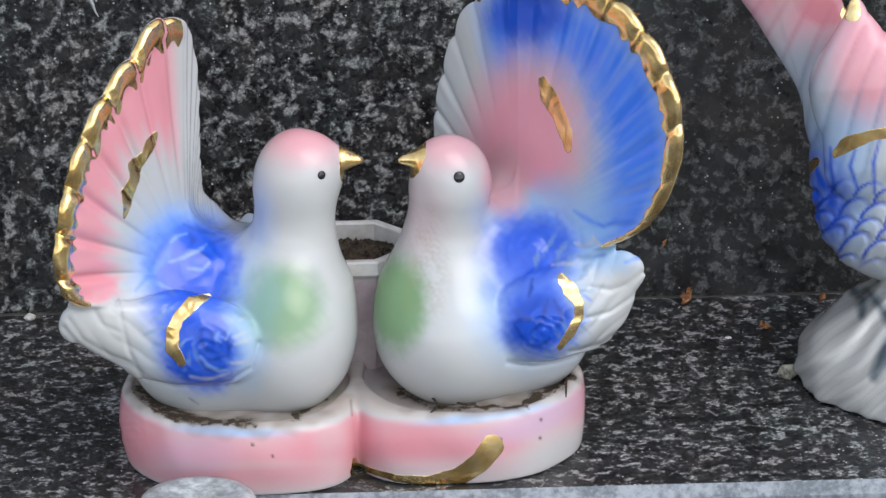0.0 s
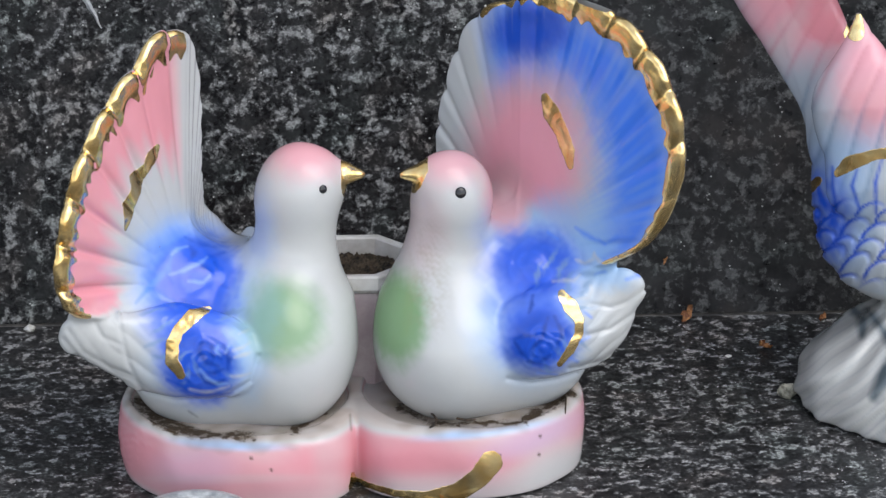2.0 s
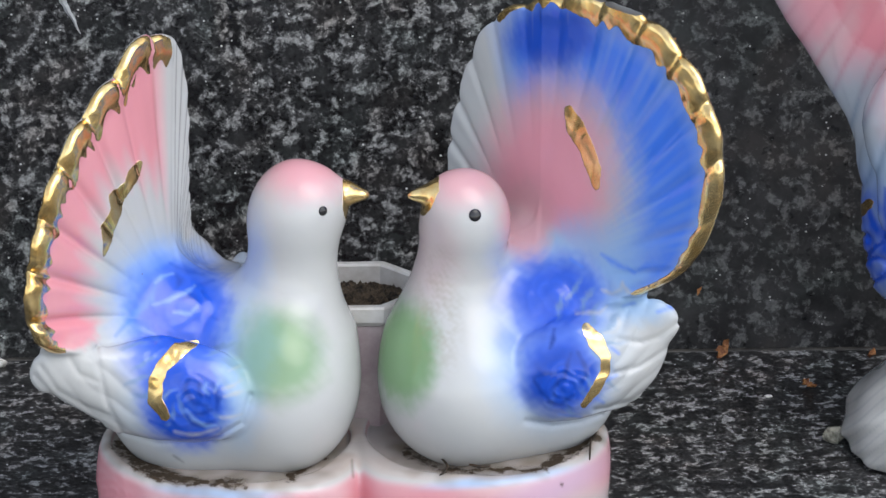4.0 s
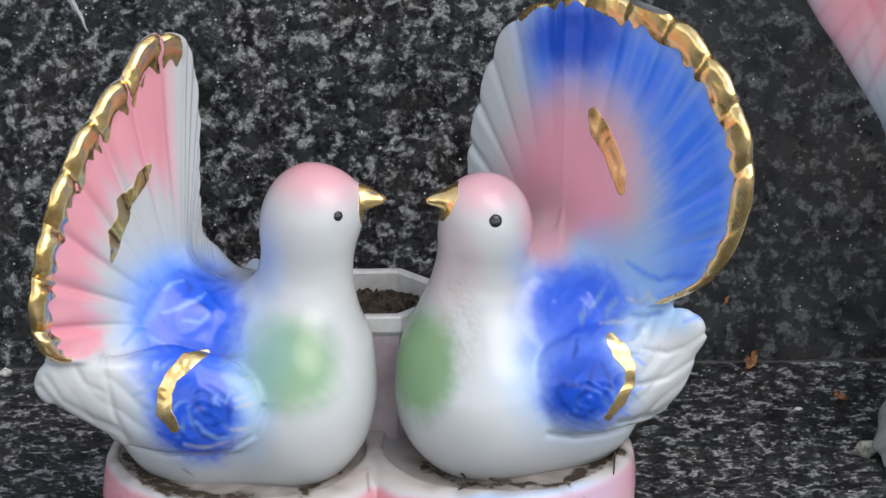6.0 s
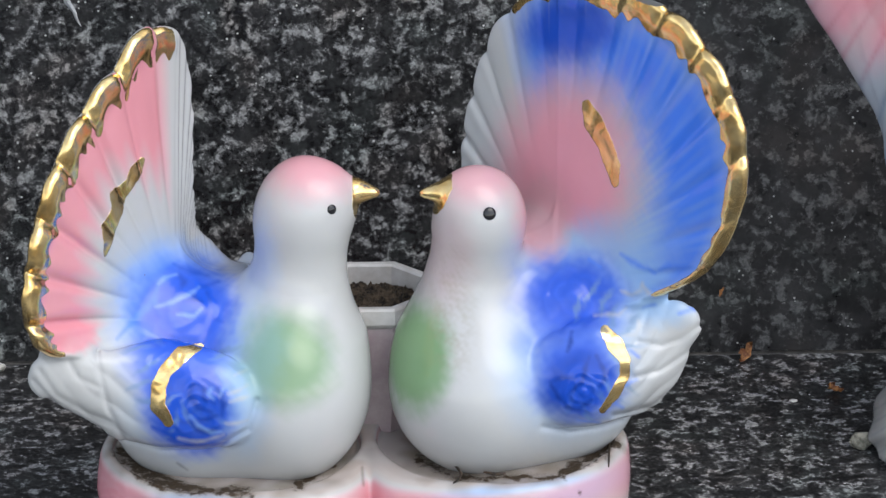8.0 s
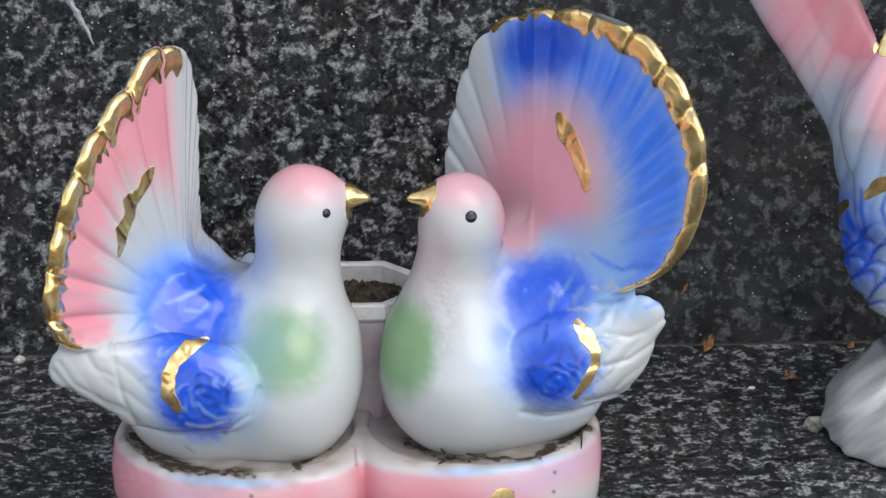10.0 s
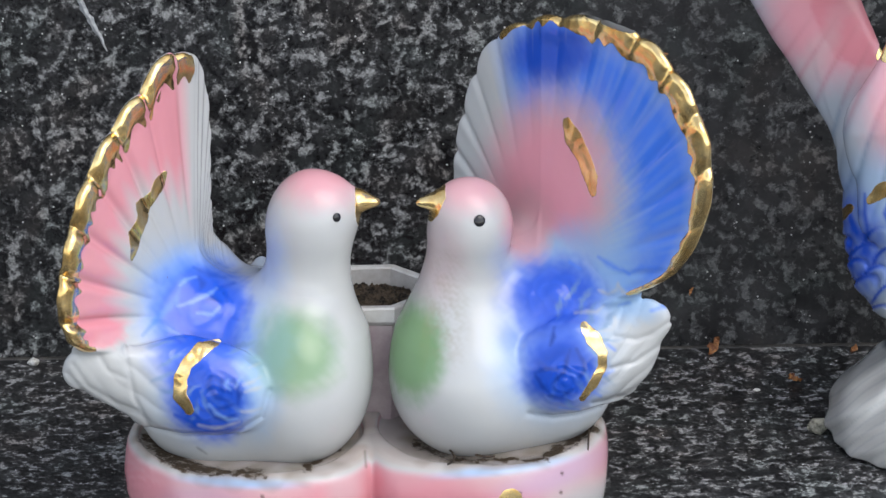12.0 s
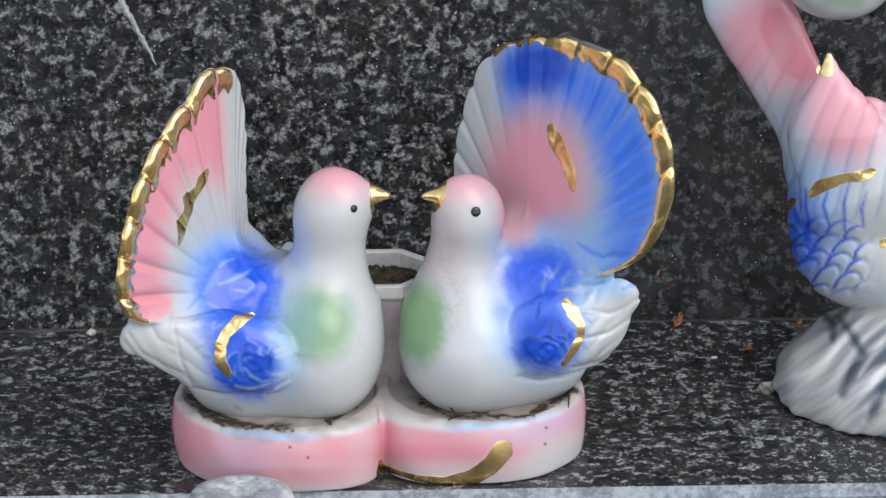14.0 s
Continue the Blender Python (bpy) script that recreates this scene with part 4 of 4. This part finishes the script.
# ---- the second figurine: a songbird with a raised tail on a rock ----
def plumage(p):
    """Relief of the songbird: quills and shell-shaped scales, the lines between them, and where each of them lies."""
    q = turned(p, (0.1336, -0.0820, 0.0876), 0, 8)
    x = (p[..., 0] * 1000 - (126.4, 22.3)[0]) / 0.2
    y = ((126.4, 22.3)[1] - (p[..., 2] * 0.927 + p[..., 1] * 0.375) * 1000) / 0.2
    across = q[..., 0] / 0.0068 + 0.30 * np.sin(q[..., 2] * 90) - 36.0 * q[..., 2]
    quill = np.clip(np.minimum(across % 1.0, 1 - across % 1.0) / 0.28, 0, 1) ** 0.7
    upper = np.clip((-48 - y) / 22, 0, 1) * np.clip((0.040 - q[..., 2]) / 0.015, 0, 1)
    lower = np.clip((y + 66) / 12, 0, 1) * np.clip((78 - y) / 22, 0, 1) * np.clip((92 - x) / 30, 0, 1)
    scale, line = np.zeros(x.shape, dtype=np.float32), np.zeros(x.shape, dtype=np.float32)
    here = (lower > 0) & (p[..., 1] < -0.055)
    u, w, h, g = x[here], y[here], scale[here], line[here]
    rnd = random.Random(12)
    for row in range(5):
        for k in range(6):
            cx = -72 + 33 * k + 16 * (row % 2) + rnd.uniform(-4, 4)
            cy = -42 + 28 * row + 0.26 * cx + rnd.uniform(-4, 4)
            wide, tall, lean = rnd.uniform(16, 20), rnd.uniform(17, 22), rnd.uniform(0.15, 0.5)
            b = (cy - w) / tall
            a = (u - cx - lean * (cy - w)) / wide
            e = np.hypot(a, np.maximum(b, 0))
            inside = (e < 1.22) & (b > -1.7)
            ribs = 0.16 * np.sin(7.5 * np.arctan2(a, b + 1.3) + cx)
            height = np.clip((1.05 - e) / 0.24, 0, 1) * (0.72 + 0.30 * np.clip(b, -1, 1) + ribs)
            mark = np.exp(-((e - 1.03) / 0.17) ** 2) * np.clip(0.75 - 0.55 * a, 0.15, 1) * np.clip(b + 1.1, 0, 1)
            h[inside] = height[inside]
            g[inside] = mark[inside]
    scale[here], line[here] = h, g
    return quill, scale, line, upper, lower


def songbird():
    def field(p):
        rock = egg(p, (0.162, -0.066, 0.004), (0.050, 0.046, 0.026))
        rock = smin(rock, limb(p, (0.161, -0.064, 0.010), (0.167, -0.060, 0.040), 0.028, 0.023), 0.012)
        u, w = p[..., 0], p[..., 2] * 0.927 + p[..., 1] * 0.375
        slant = (w - 0.75 * u) * 900 + 2.0 * np.sin(u * 160) + 1.2 * np.sin(w * 210)
        rock = rock + 0.0005 * np.sin(slant) + 0.0007 * np.sin(slant * 0.37 + 1) + 0.0012 * wobble(p, 90)
        rock = smax(rock, 0.0005 - p[..., 2], 0.002)
        bird = egg(p, (0.1444, -0.0660, 0.0576), (0.0266, 0.024, 0.0261), 0, 20)
        bird = smin(bird, egg(p, (0.1323, -0.0640, 0.0806), (0.0157, 0.014, 0.0206), 0, -12), 0.012)
        tail = limb(p, (0.1267, -0.0620, 0.0901), (0.1035, -0.0560, 0.1368), 0.0112, 0.0150, (0.25, 1, -0.1), 2.8)
        tail = smin(tail, limb(p, (0.1073, -0.0570, 0.1271), (0.0948, -0.0530, 0.1500), 0.0109, 0.0094, (0.25, 1, -0.1), 2.8), 0.006)
        bird = smin(bird, tail, 0.008)
        wing = limb(p, (0.1292, -0.0780, 0.1271), (0.1312, -0.0820, 0.1008), 0.0011, 0.0124, (0.1, 1, 0.1), 1.9)
        wing = smin(wing, limb(p, (0.1312, -0.0820, 0.1008), (0.1392, -0.0840, 0.0792), 0.0124, 0.0202, (0.1, 1, 0.1), 2.4), 0.014)
        wing = smin(wing, limb(p, (0.1357, -0.0760, 0.1055), (0.1564, -0.0780, 0.0938), 0.0075, 0.0131, (0.1, 1, 0.1), 2.4), 0.004)
        bird = smin(bird, wing, 0.0022)
        bird = smin(bird, egg(p, (0.1742, -0.0700, 0.0700), (0.0150, 0.0141, 0.0150)), 0.012)
        d = smin(rock, bird, 0.003)
        # long quills above, scales below
        quill, scale, _, upper, lower = plumage(p)
        d = d - np.where(p[..., 1] < -0.062, 0.0008 * upper * quill + 0.0011 * lower * scale, 0)
        upper_bird = egg(p, (0.1323, -0.0700, 0.1566), (0.0210, 0.016, 0.0195), 0, 14)
        upper_bird = smin(upper_bird, egg(p, (0.1543, -0.0700, 0.1729), (0.0150, 0.013, 0.0150)), 0.01)
        upper_bird = smin(upper_bird, limb(p, (0.1618, -0.0700, 0.1669), (0.1742, -0.0700, 0.0761), 0.007, 0.009), 0.006)
        return np.minimum(d, upper_bird)

    c = Coat(*skin(field, (0.070, -0.118, -0.003), (0.235, -0.018, 0.195), 0.00075))
    bird = np.clip((c.v[:, 2] - 0.036) / 0.004, 0, 1)
    quill, scale, line, upper, lower = plumage(c.v)
    groove_s = line * lower
    groove_q = np.clip((0.75 - quill) / 0.7, 0, 1) * upper * c.faces_front
    c.lay(SKYBLUE * 0.7 + WHITE * 0.3, bird * 0.3)
    c.blow(PINK, (135.6, 69.3), 14.1, 17.8, 1.0, amount=0.8)
    c.blow(PINK, (114.7, 95.6), 20.6, 17.8, 0.9, 20, amount=0.85)
    # deeper pink tail patch: the sky reflection's edge, put into the colour
    c.blow(PINK * np.array((0.85, 0.72, 0.75)), (117.0, 93.0), 7.5, 14.0, 0.25, 32, amount=0.75)
    c.blow(WHITE, (103.5, 73.5), 3.7, 22.5, 1.4, -28, amount=0.4)
    c.blow(SKYBLUE, (124.4, 45.0), 15.0, 9.4, 1.3, amount=0.5)
    c.blow(WHITE, (145.3, 31.5), 14.1, 20.6, 1.0, amount=0.85)
    c.lay(SKYBLUE * 0.45, groove_q * 0.5 * bird * np.clip((0.108 - c.v[:, 2]) / 0.01, 0.0, 1))
    c.lay(PINK * 0.7, groove_q * 0.5 * np.clip((c.v[:, 2] - 0.098) / 0.01, 0, 1))
    blue_scale = spray(c.s, (121.6, 26.2), 14.1, 14.1, 1.0, -20) * c.faces_front * bird
    deep = spray(c.s, (117.0, 30.0), 9.0, 14.5, 1.2, 14) * np.maximum(c.faces_front, 0.7) * bird
    c.lay(SKYBLUE * 0.8, 0.55 * blue_scale)
    c.lay(BLUE, deep * np.clip(0.80 + 0.35 * wobble(c.v, 420, 5) + 0.6 * groove_s, 0, 1))
    c.lay(BLUE * 0.8, 0.95 * groove_s * np.clip(1.3 * spray(c.s, (126.4, 24.2), 17.2, 16.9, 0.9), 0, 1) * bird)
    for path in ([(121.4, 44.1), (121.4, 38.5), (122.5, 31.5)], [(128.4, 43.1), (126.9, 38.4), (129.0, 32.1)],
                 [(135.7, 46.7), (133.7, 39.2), (134.1, 30.1)], [(141.4, 42.9), (139.6, 37.2), (140.4, 31.2)]):
        c.lay(BLUE * 0.8, np.clip(0.7 + 1.1 * stroke(c.s, path, [0.05, 0.35, 0.2]), 0, 1) * np.clip(((147.2, 31.4)[0] - c.s[:, 0]) / 9, 0.2, 0.9) * c.faces_front * bird)
    c.lay(WHITE, 1 - bird)
    c.lay(np.array((0.45, 0.45, 0.44)), (1 - bird) * np.clip(0.82 + 0.35 * wobble(c.v, 90), 0, 1))
    slant = c.s[:, 1] - 0.75 * c.s[:, 0]
    streak = np.clip(0.9 * np.sin(slant * 0.36 + 1.2 * np.sin(c.s[:, 0] * 0.16)) + 0.5 * np.sin(slant * 1.1 + 2) - 0.25, 0, 1)
    c.lay(np.array((0.10, 0.15, 0.19)), (1 - bird) * streak * np.clip((c.v[:, 0] - 0.132) / 0.016, 0, 0.7))
    c.lay(np.array((0.20, 0.24, 0.28)), 0.5 * (1 - bird) * np.clip(np.sin(slant * 2.2 + np.sin(c.s[:, 0] * 0.4)) - 0.5, 0, 1))
    for path, wide in (([(133.2, 1.2), (137.0, -4.6), (140.7, -11.3)], [0.5, 1.2, 0.5]), ([(128.8, 3.6), (131.7, -1.6), (131.1, -6.4)], [0.6, 0.7, 0.2]),
                       ([(133.2, -24.4), (138.3, -16.9), (150.6, -9.4)], [0.6, 2.6, 2.4]), ([(141.6, -33.0), (146.6, -23.6), (154.4, -16.2)], [0.4, 1.6, 2.0])):
        c.lay(np.array((0.06, 0.085, 0.105)), (1 - bird) * np.clip(0.70 + 0.42 * stroke(c.s, path, wide) + 0.30 * wobble(c.v, 260), 0, 0.92))
    top = np.clip(1 - egg(c.v, (0.1323, -0.0700, 0.1566), (0.0210, 0.016, 0.0195), 0, 14) / 0.001, 0, 1)
    c.lay(WHITE, top)
    c.lay(GREEN, top * 0.5 * np.clip(wobble(c.v, 190) * 1.5, 0, 1))
    c.lay(np.array((0.10, 0.40, 0.55)), top * 0.5 * np.clip(wobble(c.v, 160, 2) * 1.5 - 0.2, 0, 1))
    c.lay(np.array((0.015, 0.015, 0.02)), np.clip(1.5 * stroke(c.s, [(124.4, -2.1), (126.3, -0.4)], [0.7, 0.7]), 0, 1))
    c.gild([(122.9, 42.2), (126.3, 45.0), (133.8, 47.5), (139.5, 48.0), (142.9, 49.3)], [1.2, 2.3, 1.5, 1.9, 1.6])
    c.gild([(114.9, 36.5), (117.8, 40.2)], [1.2, 1.2])
    c.gild([(128.3, 83.5), (129.2, 89.5)], [2.6, 1.2])
    c.gild([(147.2, 25.4), (154.8, 26.6)], [1.5, 2.0])
    # brown dirt along the rock's foot, and a broken dark band at the neck
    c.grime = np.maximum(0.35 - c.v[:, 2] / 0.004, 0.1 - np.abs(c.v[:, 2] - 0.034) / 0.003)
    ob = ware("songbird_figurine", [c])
    return tagged(ob, "painted porcelain songbird with a pink raised tail on a white rock", "figurine")


songbird()


# ---- small things ----
def crumb(name, at, size, material, label, category, seed, flat=0.5):
    rnd = random.Random(seed)
    bm = bmesh.new()
    bmesh.ops.create_icosphere(bm, subdivisions=2, radius=1)
    for v in bm.verts:
        k = 1 + 0.45 * noise.noise(v.co * 1.6 + Vector((seed * 3.7, 0, 0)))
        v.co = Vector((v.co.x * size * k * rnd.uniform(0.95, 1.05), v.co.y * size * 0.8 * k, max(v.co.z, -0.6) * size * flat * k))
    low = min(v.co.z for v in bm.verts)
    for v in bm.verts:
        v.co += Vector((at[0], at[1], at[2] - low - 0.0002))
    return tagged(part(name, bm, material, smooth=material is not GRAVEL), label, category)


def petal(at, size, turn, label, upright=False, lean=25):
    """A dry, curled scrap of a petal."""
    bm = bmesh.new()
    rows = []
    for i in range(7):
        u = i / 6 - 0.5
        w = 0.42 * math.cos(u * 2.6)
        rows.append([bm.verts.new((u * size * 2, s * w * size, size * (1.5 * abs(u) ** 1.3 + 0.45 * s * s * math.cos(5 * u)) + 0.0003 + e)) for s, e in ((-1, 0), (0, 0), (1, 0), (1, 0.0004), (0, 0.0004), (-1, 0.0004))])
    for a, b in zip(rows, rows[1:]):
        for k in range(6):
            bm.faces.new((a[k], a[(k + 1) % 6], b[(k + 1) % 6], b[k]))
    bm.faces.new(rows[0][::-1]), bm.faces.new(rows[-1])
    for v in bm.verts:
        v.co += Vector((noise.noise(v.co * 900 + Vector((turn, 0, 0))), noise.noise(v.co * 900 + Vector((0, turn, 7))), abs(noise.noise(v.co * 700 + Vector((3, 0, turn)))))) * size * 0.55
    m = pose(*at, 90 if upright else lean, 0, 0) @ pose(0, 0, 0, 0, 0, turn)
    bmesh.ops.transform(bm, matrix=m, verts=bm.verts[:])
    bmesh.ops.recalc_face_normals(bm, faces=bm.faces[:])
    return tagged(part("petal_scrap", bm, RUST, smooth=True), label, "petal", "scraps of dried petal")


def fibre(points, radius, label):
    """A dry strand of plant lying where it fell."""
    bm = bmesh.new()
    fine = []
    for i in range(8 * (len(points) - 1) + 1):
        u = i / 8
        k = min(int(u), len(points) - 2)
        a, b = Vector(points[max(k - 1, 0)]), Vector(points[k])
        c, d = Vector(points[k + 1]), Vector(points[min(k + 2, len(points) - 1)])
        v = u - k
        fine.append(0.5 * (2 * b + (c - a) * v + (2 * a - 5 * b + 4 * c - d) * v * v + (3 * b - a - 3 * c + d) * v ** 3))
    rings = []
    for i, q in enumerate(fine):
        way = (fine[min(i + 1, len(fine) - 1)] - fine[max(i - 1, 0)]).normalized()
        side = way.cross(Vector((0, 0, 1))).normalized()
        r = radius * (0.35 + 0.65 * math.sin(math.pi * (i + 0.5) / len(fine)) ** 0.5) * (1 + 0.25 * noise.noise(q * 900))
        rings.append([bm.verts.new(q + r * (side * math.cos(w) + side.cross(way) * math.sin(w))) for w in (0, 1.05, 2.09, 3.14, 4.19, 5.24)])
    for a, b in zip(rings, rings[1:]):
        for k in range(6):
            bm.faces.new((a[k], a[(k + 1) % 6], b[(k + 1) % 6], b[k]))
    bm.faces.new(rings[0][::-1]), bm.faces.new(rings[-1])
    bmesh.ops.recalc_face_normals(bm, faces=bm.faces[:])
    return tagged(part("fibre", bm, FIBRE, smooth=True), label, "fibre", "dry fibres on the planter")


fibre([(-0.0087, -0.1213, 0.0236), (-0.0038, -0.1234, 0.0236), (0.0003, -0.1269, 0.0236), (0.0027, -0.1327, 0.0236), (0.0023, -0.1369, 0.0236), (0.0008, -0.1397, 0.0236)], 0.00035, "curled dark brown plant fibre lying on the plinth")
fibre([(0.0087, -0.1329, 0.0236), (0.0115, -0.1344, 0.0236), (0.0143, -0.1341, 0.0236)], 0.0004, "short dark plant fibre at the foot of the dove")
fibre([(0.0414, -0.1147, 0.0232), (0.0410, -0.1228, 0.0232), (0.0407, -0.1299, 0.0232)], 0.0003, "short brown plant fibre on the plinth's rim")
petal((0.0815, -0.0035, 0.0012), 0.0027, 62, "curled rust-brown scrap of petal at the wall's foot", lean=60)
petal((0.1046, -0.0281, 0.0000), 0.0022, -30, "small orange scrap of petal lying on the ledge")
petal((0.0662, -0.0008, 0.0948), 0.0016, 10, "orange scrap of petal stuck to the granite wall", True)
petal((0.0747, -0.0008, 0.0189), 0.0014, 70, "brown scrap of petal stuck to the granite wall", True)
petal((0.1235, -0.006, 0.0), 0.0016, 60, "brown scrap of petal near the figurine")
petal((0.0040, -0.1413, -0.0010), 0.0010, 60, "tiny orange scrap on the ledge's edge")
crumb("pebble", (-0.1228, -0.005, 0.0), 0.0016, CHALK, "tiny white pebble at the foot of the wall", "pebble", 3, 0.9)
crumb("pebble", (0.1092, -0.0660, 0.0000), 0.0030, GRAVEL, "small rough grey stone beside the figurine", "pebble", 7, 0.9)
crumb("pebble", (0.0930, -0.0342, 0.0000), 0.0012, CHALK, "tiny pale flake lying on the ledge", "pebble", 11, 0.3)


def lime_streak():
    bm = bmesh.new()
    rnd = random.Random(5)
    rows = []
    a, b = Vector((-0.1122, -0.0004, 0.1284)), Vector((-0.0975, -0.0004, 0.0980))
    for i in range(24):
        u = i / 23
        c = a.lerp(b, u) + Vector((rnd.uniform(-1, 1) * 0.0003, 0, 0))
        w = 0.0017 * (1 - u) ** 0.6 * rnd.uniform(0.6, 1.1) + 0.00015
        rows.append([bm.verts.new(c + Vector((s * w, e, 0))) for s, e in ((-1, 0.0003), (0, -0.0002), (1, 0.0003))])
    for p, q in zip(rows, rows[1:]):
        for k in range(2):
            bm.faces.new((p[k], p[k + 1], q[k + 1], q[k]))
    bmesh.ops.recalc_face_normals(bm, faces=bm.faces[:])
    return bm


part("lime_streak", lime_streak(), LIME, wall, "pale scraped lime streak")


# ---- a grey stone candle holder in front of the ledge ----
def lathe(profile, at, steps=64):
    bm = bmesh.new()
    rows = [[bm.verts.new((at[0] + r * math.cos(2 * math.pi * i / steps), at[1] + r * math.sin(2 * math.pi * i / steps), at[2] + z)) for i in range(steps)] for r, z in profile]
    for p, q in zip(rows, rows[1:]):
        for i in range(steps):
            bm.faces.new((p[i], p[(i + 1) % steps], q[(i + 1) % steps], q[i]))
    bm.faces.new(rows[0][::-1]), bm.faces.new(rows[-1])
    return bm


HOLDER = (-0.0671, -0.1700, 0.0113)
candle = new("candle_holder")
candle.location = (HOLDER[0], HOLDER[1], -0.0515)
tagged(candle, "mottled grey stone candle holder standing on the granite step", "candle holder")
tall = HOLDER[2] + 0.0515
part("body", lathe([(0.0165, 0.0), (0.0172, 0.002), (0.0165, tall - 0.012), (0.0150, tall - 0.009)], (0, 0, 0)), LID_STONE, candle, smooth=True)
part("lid", lathe([(0.0150, tall - 0.009), (0.0172, tall - 0.006), (0.0174, tall - 0.002), (0.0166, tall), (0.0130, tall + 0.0010), (0.0122, tall + 0.0004), (0.0050, tall + 0.0004), (0.0042, tall - 0.0015)], (0, 0, 0)), LID_STONE, candle, "domed lid with a ring", smooth=True)
